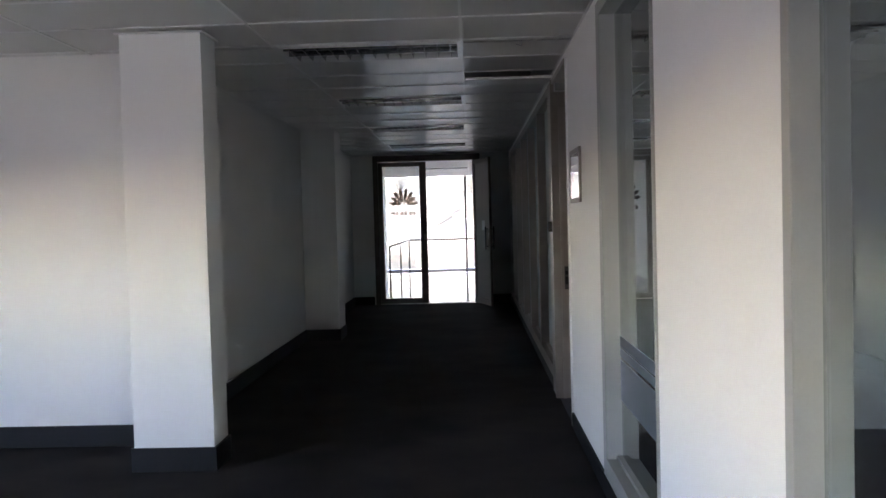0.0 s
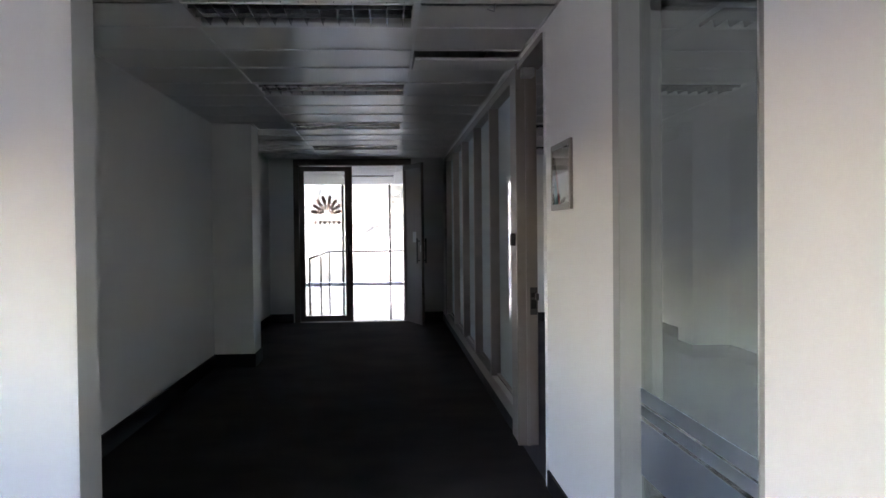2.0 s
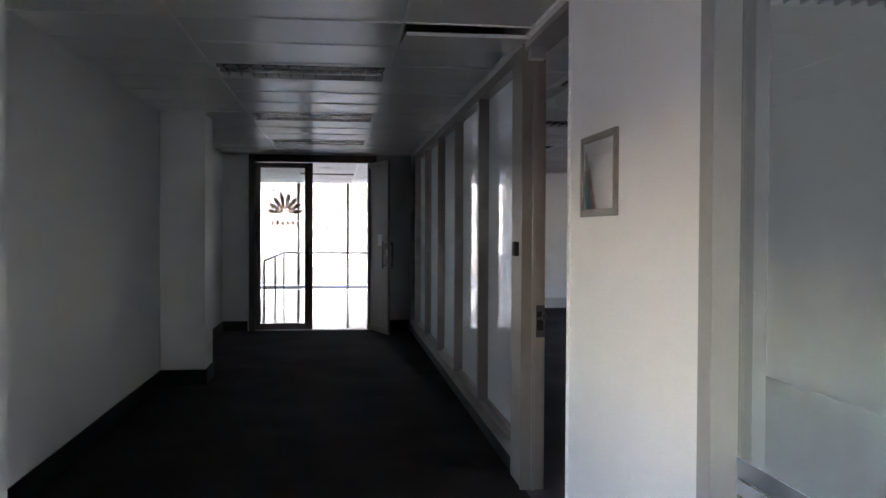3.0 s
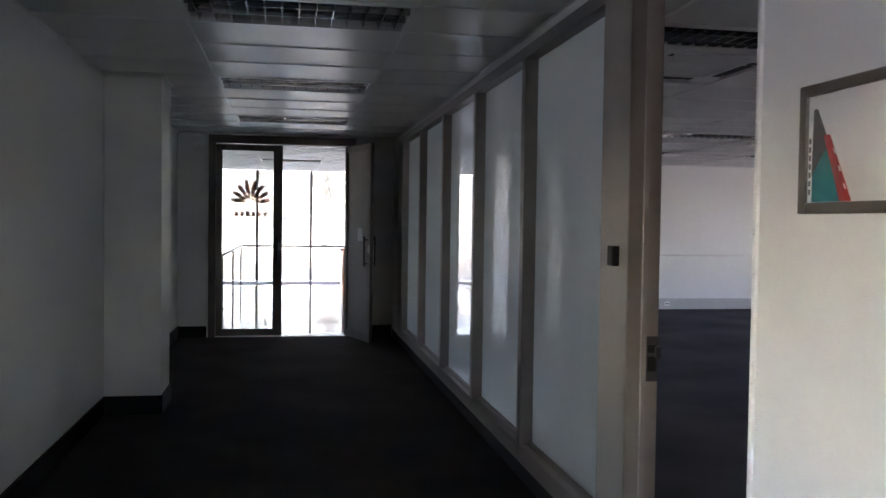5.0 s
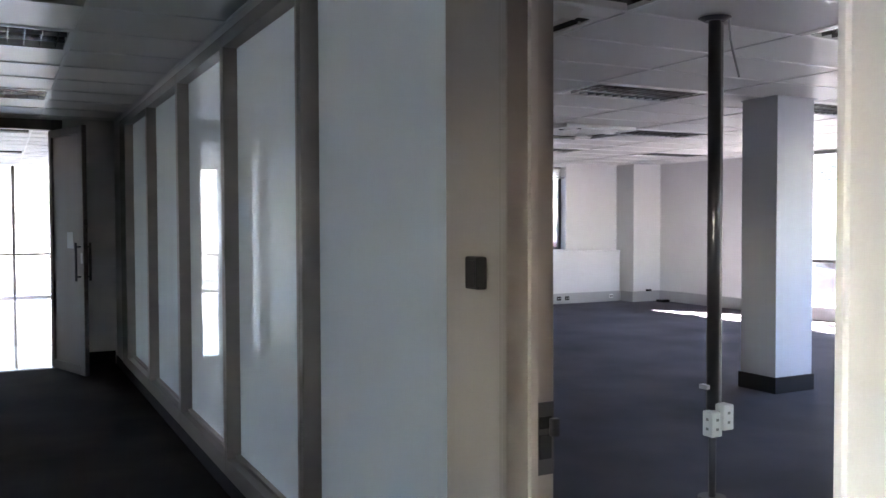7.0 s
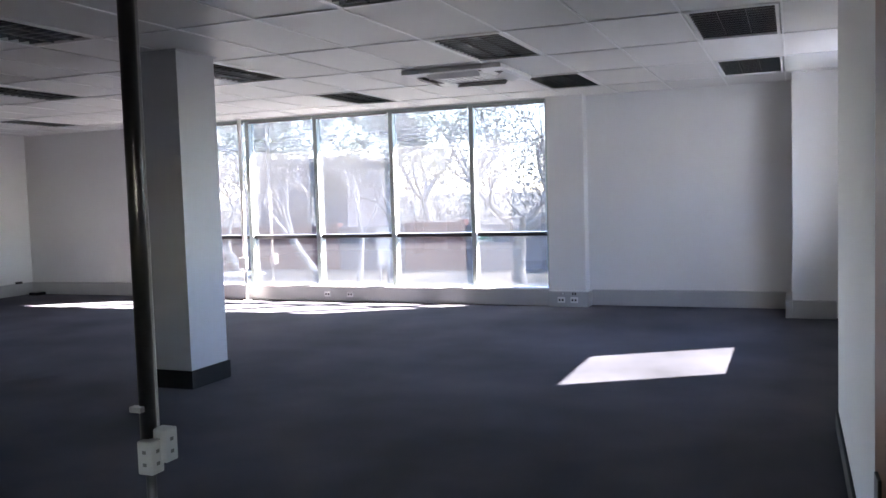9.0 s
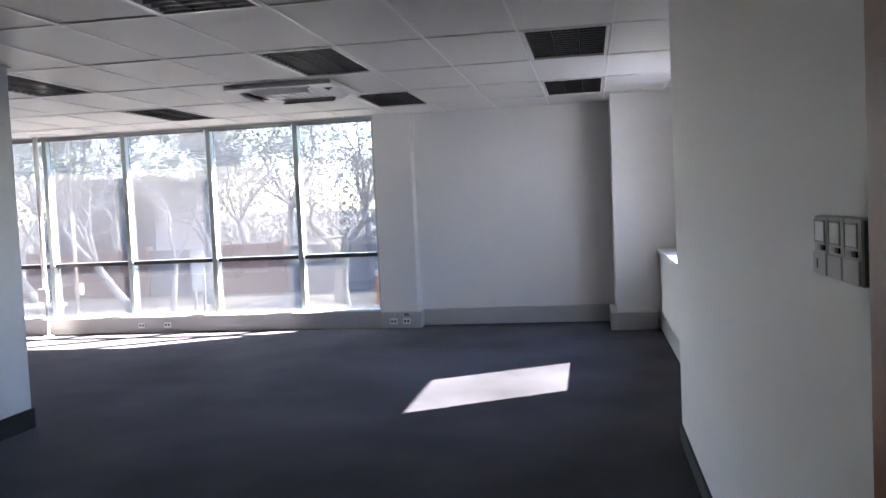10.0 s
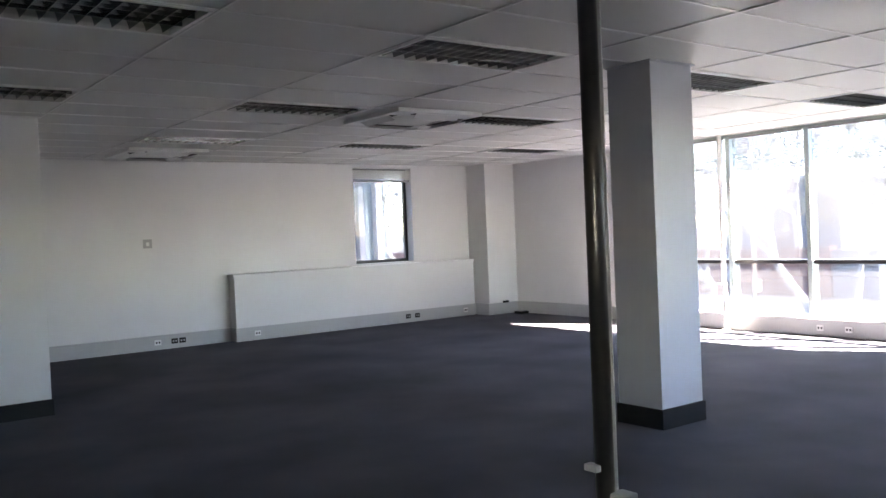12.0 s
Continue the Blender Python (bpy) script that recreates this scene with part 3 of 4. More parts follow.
gd = thing("glass_door_frame", "dark metal frame of the double glass doors", "door frame", (-0.5, YE, 0))
bx("jamb", STILE, (-1.51, YE - 0.03, 0, -1.425, YE + 0.1, 2.543), gd, bevel=0.004)
bx("jamb", STILE, (0.212, YE - 0.03, 0, 0.32, YE + 0.1, 2.543), gd, bevel=0.004)
bx("head", STILE, (-1.425, YE - 0.03, 2.438, 0.212, YE + 0.1, 2.543), gd, bevel=0.004)
bx("threshold", ALU, (-1.425, YE - 0.03, 0, 0.212, YE + 0.09, 0.008), gd, "worn bright metal threshold")


def door_set(name, label, m, logo):
    th = thing(name, label, "glass door", (0, 0, 0), "double glass doors")
    th.matrix_basis = m
    for pn, bm, mat, lab in glass_leaf(0.82, 0.115):
        bm.transform(m)
        pane = part(pn, bm, mat, th, lab)
        if pn == "pane":
            pane.visible_shadow = False
            if not logo:
                pane.data.materials[0] = FROST_DIM
                pane["label"] = "smoky brown-grey glass"
    for sy in (-1, 1):
        bm = bmesh.new()
        px = 0.755
        tube(bm, (px, sy * 0.07, 0.93), (px, sy * 0.07, 1.3), 0.012)
        for z in (0.97, 1.26):
            tube(bm, (px, sy * 0.021, z), (px, sy * 0.07, z), 0.008)
        bm.transform(m)
        smooth(part("pull_handle", bm, STEEL, th, "straight steel pull handle"))
    bm = bmesh.new()
    box(bm, 0.77, -0.03, 1.1, 0.81, 0.03, 1.2, bevel=0.004)
    bm.transform(m)
    part("lock_case", bm, GREYPL, th)
    return th


door_set("glass_door", "closed framed glass door with a petal emblem", Matrix.Translation((-1.423, YE + 0.03, 0)), True)
d2 = door_set("glass_door", "framed glass door leaf standing open", Matrix.Translation((0.21, YE + 0.03, 0)) @ Matrix.Rotation(radians(-72), 4, "Z"), False)


m2 = d2.matrix_basis.copy()
bm = bmesh.new()
box(bm, 0.4, -0.0068, 1.24, 0.55, -0.0045, 1.4)
bm.transform(m2)
nt_ = part("paper_notice", bm, GREYPL)
tagged(nt_, "dull grey paper notice stuck on the open glass door", "notice")


def emblem(cx, cz, y, parent):
    """Eight plain petals in a fan, and bars for the unreadable word under it."""
    for i in range(8):
        a = radians(-82 + 164 * i / 7)
        bm = bmesh.new()
        r0, r1, wd = 0.04, 0.3 - 0.05 * abs(i - 3.5) / 3.5, 0.036
        vs = []
        for k in range(12):
            u = 2 * math.pi * k / 12
            along = (r0 + r1) / 2 + (r1 - r0) / 2 * math.cos(u)
            across = wd * math.sin(u) * (0.75 + 0.35 * math.cos(u))
            vs.append((along, across))
        front = [bm.verts.new((cx + math.sin(a) * p + math.cos(a) * q, y, cz + math.cos(a) * p - math.sin(a) * q)) for p, q in vs]
        rear = [bm.verts.new((v.co.x, y + 0.002, v.co.z)) for v in front]
        bm.faces.new(front)
        bm.faces.new(rear[::-1])
        for k in range(12):
            bm.faces.new((front[k], rear[k], rear[(k + 1) % 12], front[(k + 1) % 12]))
        part("petal", bm, LOGO, parent, "dark red-brown petal")
    for i in range(6):
        x = cx - 0.2 + i * 0.072
        bx("letter_bar", LOGO, (x, y, cz - 0.175, x + 0.045, y + 0.002, cz - 0.11), parent)


em = thing("door_emblem", "fan-shaped dark petal emblem stuck on glass", "emblem", (-1.0, YE + 0.024, 1.7))
emblem(-1.0, 1.7, YE + 0.023, em)

# ---- reception beyond ----
wd = thing("window_reception", "tall dark-framed reception windows", "window", (0, 23.65, 0))
tagged(wd, kind="structure")
for i in range(-5, 6):
    x = 1.25 * i
    bx("mullion", DARKFRAME, (x - 0.03, 23.58, 0.05, x + 0.03, 23.7, 2.66), wd)
for i in range(-5, 5):
    x = 1.25 * i
    p = bx("pane", GLASS_FOYER, (x + 0.031, 23.63, 0.06, x + 1.219, 23.638, 2.65), wd)
    p.visible_shadow = False
rl = thing("handrail", "dark metal guard rail in front of windows", "railing", (-1.6, 20, 0))
RZ = 0.885
bm = bmesh.new()
tube(bm, (-1.6, 17.6, RZ), (-1.6, 23.3, RZ), 0.022)
tube(bm, (-1.6, 23.3, RZ), (0.95, 23.3, RZ), 0.022)
smooth(part("top_rail", bm, DARKFRAME, rl))
for x, y in [(-1.6, 17.6), (-1.6, 20.4), (-1.6, 23.3), (0.0, 23.3), (0.95, 23.3)]:
    bm = bmesh.new()
    tube(bm, (x, y, -0.004), (x, y, RZ), 0.018)
    part("post", bm, DARKFRAME, rl)
    bm = bmesh.new()
    tube(bm, (x, y, -0.004), (x, y, 0.01), 0.045)
    part("foot_plate", bm, DARKFRAME, rl)
nb = thing("notice_board", "white board on the reception wall", "board", (-2.25, 18.5, 1.0))
bx("board", PAPER, (-2.249, 18.0, 1.0, -2.235, 18.9, 1.3), nb, bevel=0.003)
dk = thing("reception_counter", "red-brown wooden reception counter", "counter", (1.4, 20.2, 0))
bx("body", REDWOOD, (0.53, 19.9, -0.003, 2.6, 20.5, 0.9), dk, bevel=0.005)
bx("top", REDWOOD, (0.49, 19.85, 0.9, 2.64, 20.55, 0.945), dk, bevel=0.006)
for i in range(4):
    bx("front_panel", REDWOOD, (0.57 + 0.5 * i, 19.885, 0.08, 1.03 + 0.5 * i, 19.899, 0.86), dk, bevel=0.003)

# ---- office windows ----
wb = thing("window_office_front", "wide floor-to-ceiling window with grey mullions and dark transom", "window", (10.8, 10.8, 0.2))
tagged(wb, kind="structure")
ys = [V0, 9.13, 10.265, 11.415, 12.52, V1]
bx("sill", SKIRT_GREY, (10.66, V0, 0.2005, 11.08, V1, 0.215), wb, bevel=0.002)
bx("head", MULLION, (10.74, V0, 2.515, 10.86, V1, 2.547), wb)
for i, y in enumerate(ys):
    a, b = (y - 0.03, y + 0.03)
    if i == 0:
        a, b = y + 0.001, y + 0.04
    if i == 5:
        a, b = y - 0.04, y - 0.001
    bx("mullion", MULLION, (10.72, a, 0.216, 10.86, b, 2.514), wb, bevel=0.004)
for i in range(5):
    a, b = ys[i] + 0.041, ys[i + 1] - 0.041
    bx("transom", DARKFRAME, (10.735, a, 0.86, 10.85, b, 0.91), wb, bevel=0.004)
    for z0, z1 in ((0.217, 0.858), (0.912, 2.513)):
        p = bx("pane", GLASS, (10.79, a - 0.01, z0, 10.798, b + 0.01, z1), wb, "dusty glass")
        p.visible_shadow = False
    bx("blind_headrail", GREYPL, (10.7, a, 2.49, 10.734, b, 2.513), wb, bevel=0.004)


def small_window(name, x0, x1, y, z0, z1, outward, blind, glass):
    wnd = thing(name, "small dark-framed window with a raised ivory blind", "window", ((x0 + x1) / 2, y, z0))
    tagged(wnd, kind="structure")
    f = 0.05
    yg = y + outward * 0.16
    lo, hi = min(yg, yg + outward * 0.06), max(yg, yg + outward * 0.06)
    for n, d in (("stile", (x0 + 0.001, lo, z0, x0 + f, hi, z1)), ("stile", (x1 - f, lo, z0, x1 - 0.001, hi, z1)), ("bottom_rail", (x0 + f, lo, z0 + 0.001, x1 - f, hi, z0 + f)), ("top_rail", (x0 + f, lo, z1 - f, x1 - f, hi, z1 - 0.001))):
        bx(n, DARKFRAME, d, wnd, bevel=0.003)
    bx("pane", glass, (x0 + f, (lo + hi) / 2, z0 + f, x1 - f, (lo + hi) / 2 + 0.006, z1 - f), wnd)
    if blind:
        yb = y + outward * 0.05
        for i in range(12):
            z = z1 - 0.03 - i * 0.0125
            bx("blind_slat", BLIND, (x0 + 0.012, yb - 0.024, z - 0.0035, x1 - 0.012, yb + 0.024, z + 0.0035), wnd)
        bx("blind_rail", GREYPL, (x0 + 0.012, yb - 0.025, z1 - 0.215, x1 - 0.012, yb + 0.025, z1 - 0.185), wnd, "dark bottom rail of the blind", bevel=0.003)
    return wnd


small_window("window_office_end", S0, S1, Y_FAR, 0.98, 2.5, 1, True, GLASS)
small_window("window_office_side", W0, W1, 4.65, 1.0, 2.42, -1, False, GLASS_SIDE)


def sill_box(x0, x1, y_wall, y_front, label, top=0.956):
    th = thing("boxed_sill", label, "boxed sill", ((x0 + x1) / 2, y_wall, 0))
    s = 1 if y_wall > y_front else -1
    lo, hi = sorted((y_front, y_wall - s * 0.001))
    bx("body", WALL, (x0, lo, 0.19, x1, hi, top - 0.056), th, bevel=0.004)
    lo2, hi2 = sorted((y_front - s * 0.025, y_wall - s * 0.001))
    bx("top", WALL, (x0 - 0.025, lo2, top - 0.03, x1, hi2, top), th, "white sill board", bevel=0.006)
    lo3, hi3 = sorted((y_front - s * 0.01, y_wall - s * 0.001))
    bx("moulding", WALL, (x0 - 0.01, lo3, top - 0.056, x1, hi3, top - 0.03), th, bevel=0.004)
    lo4, hi4 = sorted((y_front - s * 0.012, y_wall - s * 0.001))
    bx("trunking", SKIRT_GREY, (x0 - 0.01, lo4, 0.0, x1, hi4, 0.19), th, "grey skirting trunking", bevel=0.004)
    return th


sill_box(5.79, 10.12, Y_FAR, 17.2, "long white boxed sill with grey trunking under the window")
sill_box(5.8, 10.08, 4.65, 4.88, "white boxed sill under the side window", top=0.87)


# ---- air conditioners ----
def cassette(x, y, turn=0):
    th = thing("air_conditioner", "white ceiling cassette air conditioner with dark slots", "air conditioner", (x, y, H), "ceiling cassettes", turn)
    m = th.matrix_basis @ Matrix.Diagonal((1, 1, 0.75, 1))

    def put(name, rows, mat, label="", bevel=0.0):
        bm = bmesh.new()
        for r in rows:
            box(bm, *r, bevel=bevel)
        bm.transform(m)
        return part(name, bm, mat, th, label)

    put("panel", [(-0.48, -0.48, -0.055, 0.48, -0.3, -0.003), (-0.48, 0.3, -0.055, 0.48, 0.48, -0.003), (-0.48, -0.3, -0.055, -0.3, 0.3, -0.003), (0.3, -0.3, -0.055, 0.48, 0.3, -0.003)], WHITEPL, "white plastic surround", 0.008)
    g = put("intake_grille", [(-0.29, -0.29, -0.05, 0.29, 0.29, -0.02)], WHITEPL, "pale intake grille", 0.004)
    for i in range(9):
        bm = bmesh.new()
        yy = -0.24 + 0.06 * i
        box(bm, -0.27, yy - 0.008, -0.057, 0.27, yy + 0.008, -0.0505)
        bm.transform(m)
        part("grille_bar", bm, WHITEPL, g)
    for a in range(4):
        rot = Matrix.Rotation(a * math.pi / 2, 4, "Z")
        bm = bmesh.new()
        box(bm, -0.26, 0.345, -0.0585, 0.26, 0.415, -0.0555)
        bm.transform(m @ rot)
        part("outlet_slot", bm, BLACK, th, "dark outlet slot")
        bm = bmesh.new()
        box(bm, -0.25, -0.045, -0.003, 0.25, 0.045, 0.003, bevel=0.002)
        bm.transform(m @ rot @ Matrix.Translation((0, 0.395, -0.085)) @ Matrix.Rotation(radians(34), 4, "X"))
        part("vane", bm, WHITEPL, th, "white swing vane hanging open")
        bm = bmesh.new()
        for xx in (-0.2, 0.2):
            box(bm, xx - 0.006, 0.39, -0.084, xx + 0.006, 0.4, -0.0555)
        bm.transform(m @ rot)
        part("vane_arm", bm, WHITEPL, th)
    return th


for x, y in AC:
    cassette(x, y)


# ---- service poles ----
def service_pole(x, y, h, r, label, mat):
    th = thing("service_pole", label, "service pole", (x, y, 0), "floor-to-ceiling power poles")
    bm = bmesh.new()
    tube(bm, (x, y, 0.4), (x, y, h), r, n=20)
    smooth(part("tube", bm, mat, th))
    bm = bmesh.new()
    tube(bm, (x, y, 0.0), (x, y, 0.4), r * 0.6, n=16)
    smooth(part("leg", bm, mat, th))
    bm = bmesh.new()
    tube(bm, (x, y, h - 0.022), (x, y, h - 0.004), r * 1.6, r * 2.6, n=24)
    part("ceiling_collar", bm, mat, th, "flared ceiling collar")
    bm = bmesh.new()
    tube(bm, (x, y, 0.0), (x, y, 0.015), r * 2.2, n=24)
    part("foot_plate", bm, mat, th)
    return th


PX, PY = 3.08, 7.755
p1 = service_pole(PX, PY, H, 0.033, "dull steel service pole with white socket boxes on the carpet", STEEL)
bm = bmesh.new()
tube(bm, (PX + 0.038, PY - 0.01, 0.5), (PX + 0.038, PY - 0.01, H - 0.03), 0.011, n=8)
part("cable_duct", bm, GREYPL, p1, "thin grey cable duct")
for dx, dy, z in ((0.025, -0.056, 0.385), (-0.03, -0.03, 0.348)):
    sb = bx("socket_box", SOCKETPL, (PX + dx - 0.036, PY + dy - 0.036, z, PX + dx + 0.036, PY + dy + 0.036, z + 0.135), p1, "white socket box", bevel=0.008)
    for k in (0.042, 0.092):
        bx("socket", DARKPRINT, (PX + dx - 0.0375, PY + dy - 0.009, z + k - 0.007, PX + dx - 0.0361, PY + dy + 0.009, z + k + 0.007), sb)
        bx("socket", DARKPRINT, (PX + dx - 0.009, PY + dy - 0.0375, z + k - 0.007, PX + dx + 0.009, PY + dy - 0.0361, z + k + 0.007), sb)
bx("lug", GREYPL, (PX - 0.055, PY - 0.012, 0.592, PX - 0.02, PY + 0.045, 0.616), p1, "small grey cable lug", bevel=0.004)
bm = bmesh.new()
pts = [(PX + 0.05, PY - 0.05, H - 0.012), (PX + 0.06, PY - 0.05, 2.44), (PX + 0.08, PY - 0.06, 2.34), (PX + 0.11, PY - 0.065, 2.24)]
for a, b in zip(pts, pts[1:]):
    tube(bm, a, b, 0.006, n=8)
tagged(part("loose_cable", bm, GREYPL), "short grey cable hanging from the ceiling beside the pole", "cable")
p2 = service_pole(10.45, 12.45, H, 0.028, "white service pole with socket box by the window", WHITEPL)
bx("socket_box", WHITEPL, (10.38, 12.39, 0.46, 10.43, 12.51, 0.62), p2, bevel=0.008)

# ---- small fittings ----
pf = thing("picture_frame", "aluminium snap frame with a slipped printed sheet", "picture frame", (XR, 4.9, 1.7))
A, B, Z0, Z1 = 4.54, 5.01, 1.515, 1.85
for n, d in (("moulding", (XR - 0.016, A, Z0, XR - 0.0005, A + 0.03, Z1)), ("moulding", (XR - 0.016, B - 0.03, Z0, XR - 0.0005, B, Z1)), ("moulding", (XR - 0.016, A + 0.03, Z0, XR - 0.0005, B - 0.03, Z0 + 0.03)), ("moulding", (XR - 0.016, A + 0.03, Z1 - 0.03, XR - 0.0005, B - 0.03, Z1))):
    bx(n, ALU, d, pf, "satin aluminium moulding", bevel=0.004)
bx("sheet", PAPER, (XR - 0.006, A + 0.03, Z0 + 0.03, XR - 0.001, B - 0.03, Z1 - 0.03), pf)


def flat_shape(name, mat, pts, x, parent, label=""):
    bm = bmesh.new()
    f = [bm.verts.new((x, y, z)) for y, z in pts]
    r = [bm.verts.new((x + 0.001, y, z)) for y, z in pts]
    bm.faces.new(f)
    bm.faces.new(r[::-1])
    n = len(pts)
    for k in range(n):
        bm.faces.new((f[k], r[k], r[(k + 1) % n], f[(k + 1) % n]))
    return part(name, bm, mat, parent, label)


flat_shape("print", TEAL, [(B - 0.05, Z0 + 0.031), (B - 0.2, Z0 + 0.031), (B - 0.09, Z0 + 0.2), (B - 0.05, Z0 + 0.21)], XR - 0.0075, pf, "teal printed corner")
flat_shape("print", DARKPRINT, [(B - 0.05, Z0 + 0.1), (B - 0.12, Z0 + 0.18), (B - 0.07, Z0 + 0.27), (B - 0.055, Z0 + 0.27)], XR - 0.009, pf, "dark printed corner")
flat_shape("print", RED, [(B - 0.17, Z0 + 0.031), (B - 0.215, Z0 + 0.031), (B - 0.125, Z0 + 0.2), (B - 0.1, Z0 + 0.2)], XR - 0.0105, pf, "red printed band")
for k in range(3):
    yy, zz = B - 0.185 + 0.022 * k, Z0 + 0.06 + 0.045 * k
    flat_shape("print_dot", PAPER, [(yy - 0.006, zz), (yy - 0.012, zz), (yy - 0.004, zz + 0.014), (yy + 0.002, zz + 0.014)], XR - 0.0118, pf)
bx("print_label", PAPER, (XR - 0.0085, B - 0.05, Z0 + 0.04, XR - 0.0065, B - 0.034, Z0 + 0.24), pf)
for k in range(7):
    bx("print_bar", DARKPRINT, (XR - 0.0098, B - 0.046, Z0 + 0.05 + 0.022 * k, XR - 0.0087, B - 0.038, Z0 + 0.064 + 0.022 * k), pf)
cov = bx("cover_sheet", COVER, (XR - 0.0142, A + 0.028, Z0 + 0.028, XR - 0.0125, B - 0.028, Z1 - 0.028), pf, "clear plastic cover")
cov.visible_shadow = False

for i in range(3):
    x, z, w, h = 2.168 + 0.105 * i, 1.275, 0.102, 0.12
    f = Y_NEAR + 0.034
    th = thing("wall_controller", "grey wall controller with a display and a flap, beside two others", "controller", (x + w / 2, Y_NEAR, z), "air conditioning controllers")
    body = bx("body", SOCKETPL, (x, Y_NEAR + 0.0005, z, x + w, f, z + h), th, bevel=0.008)
    # dark sheet on the near side stands in for its shadow
    bx("side_shell", DARKPRINT, (x - 0.003, Y_NEAR + 0.0005, z + 0.004, x - 0.0005, f - 0.006, z + h - 0.004), body)
    bx("display_frame", GREYPL, (x + 0.014, f + 0.0002, z + 0.066, x + w - 0.014, f + 0.0012, z + 0.112), body, bevel=0.002)
    bx("display", PAPER, (x + 0.02, f + 0.0013, z + 0.07, x + w - 0.02, f + 0.0022, z + 0.108), body, "pale blank display")
    bx("button", BLACK, (x + 0.012, f + 0.0002, z + 0.052, x + 0.034, f + 0.005, z + 0.063), body, bevel=0.002)
    bx("button", GREYPL, (x + 0.04, f + 0.0002, z + 0.052, x + 0.062, f + 0.004, z + 0.063), body, bevel=0.002)
    bx("flap", SOCKETPL, (x + 0.003, f + 0.0002, z + 0.003, x + w - 0.003, f + 0.003, z + 0.047), body, bevel=0.002)
    if i == 2:
        bx("mark", BLACK, (x + 0.06, f + 0.0031, z + 0.014, x + 0.068, f + 0.0038, z + 0.034), body)
th = thing("thermostat", "small aged white switch plate on the white wall", "switch", (4.66, Y_FAR, 1.44))
bx("plate", SOCKETPL, (4.6, Y_FAR - 0.012, 1.38, 4.72, Y_FAR - 0.0005, 1.5), th, bevel=0.004)
bx("rocker", WHITEPL, (4.64, Y_FAR - 0.018, 1.41, 4.68, Y_FAR - 0.0125, 1.46), th, bevel=0.002)


def socket(x, y, z, face, dark, label):
    """A socket outlet on trunking; face: the axis it looks along."""
    th = thing("power_socket", label, "socket", (x, y, z), "power sockets")
    m = Matrix.Translation((x, y, z)) @ Matrix.Rotation(radians({"-y": 0, "-x": -90, "+y": 180}[face]), 4, "Z")
    rows = [("plate", (-0.045, -0.014, -0.035, 0.045, -0.0005, 0.035), BLACK if dark else WHITEPL, 0.004), ("hole", (-0.03, -0.0165, -0.012, -0.008, -0.0142, 0.012), GREYPL if dark else BLACK, 0), ("hole", (0.008, -0.0165, -0.012, 0.03, -0.0142, 0.012), GREYPL if dark else BLACK, 0)]
    for n, d, mat, bv in rows:
        bm = bmesh.new()
        box(bm, *d, bevel=bv)
        bm.transform(m)
        part(n, bm, mat, th)


for x, dk_ in ((4.72, False), (4.95, True), (5.06, True)):
    socket(x, Y_FAR - 0.05, 0.1, "-y", dk_, "black socket on grey trunking" if dk_ else "white socket on grey trunking")
for x, dk_ in ((6.1, False), (8.72, True), (8.9, True), (9.9, False)):
    socket(x, 17.2 - 0.012, 0.1, "-y", dk_, "black socket on grey trunking" if dk_ else "white socket on grey trunking")
for y in (7.8, 7.96):
    socket(10.55, y, 0.085, "-x", False, "white double socket on grey trunking")
for y, paint in ((7.8, BLACK), (7.94, GREYPL)):
    th = thing("switch_module", "small switch module on the grey column trunking", "switch", (10.55, y, 0.16), "trunking switches")
    bx("plate", paint, (10.543, y - 0.025, 0.148, 10.5495, y + 0.025, 0.176), th, bevel=0.002)
    bx("rocker", GREYPL if paint is BLACK else WHITEPL, (10.539, y - 0.01, 0.154, 10.5428, y + 0.01, 0.17), th)
for y in (10.9, 11.25):
    socket(10.62, y, 0.1, "-x", False, "white socket on grey trunking under the window")
th = thing("junction_box", "small black junction box on the corner trunking", "junction box", (10.5, 16.85, 0.15))
bx("box", BLACK, (10.45, 16.8, 0.19, 10.55, 16.849, 0.225), th, bevel=0.004)
th = thing("floor_device", "small dark plastic device lying on the carpet", "device", (10.6, 16.6, 0))
bx("case", BLACK, (10.55, 16.5, 0.0, 10.72, 16.68, 0.045), th, bevel=0.008)
bx("lid", GREYPL, (10.57, 16.52, 0.0455, 10.70, 16.66, 0.052), th, bevel=0.002)

# sagging corridor tile and its wire clip
bm = bmesh.new()
box(bm, 0.135, 6.006, H - 0.012, 0.825, 6.594, H + 0.006)
bm.transform(Matrix.Translation((0.48, 6.6, H)) @ Matrix.Rotation(radians(4.5), 4, "X") @ Matrix.Translation((-0.48, -6.6, -H)))
tagged(part("loose_ceiling_tile", bm, TILE_VINYL), "loose ceiling tile sagging out of its grid", "ceiling tile")
bm = bmesh.new()
tube(bm, (0.5, 4.86, H - 0.003), (0.5, 4.9, H - 0.03), 0.004, n=6)
tube(bm, (0.5, 4.9, H - 0.03), (0.47, 4.93, H - 0.012), 0.004, n=6)
tagged(part("wire_clip", bm, GREYPL), "bent wire clip hanging from the ceiling", "clip")

# ---- outdoors ----
GZ = -1.0
bm = bmesh.new()
ringv = [bm.verts.new((2.0 + 2500 * math.cos(2 * math.pi * i / 64), 9 + 2500 * math.sin(2 * math.pi * i / 64), GZ)) for i in range(64)]
bm.faces.new(ringv)
structure(part("ground", bm, EARTH), "pale dry grass and sandy ground", "ground")
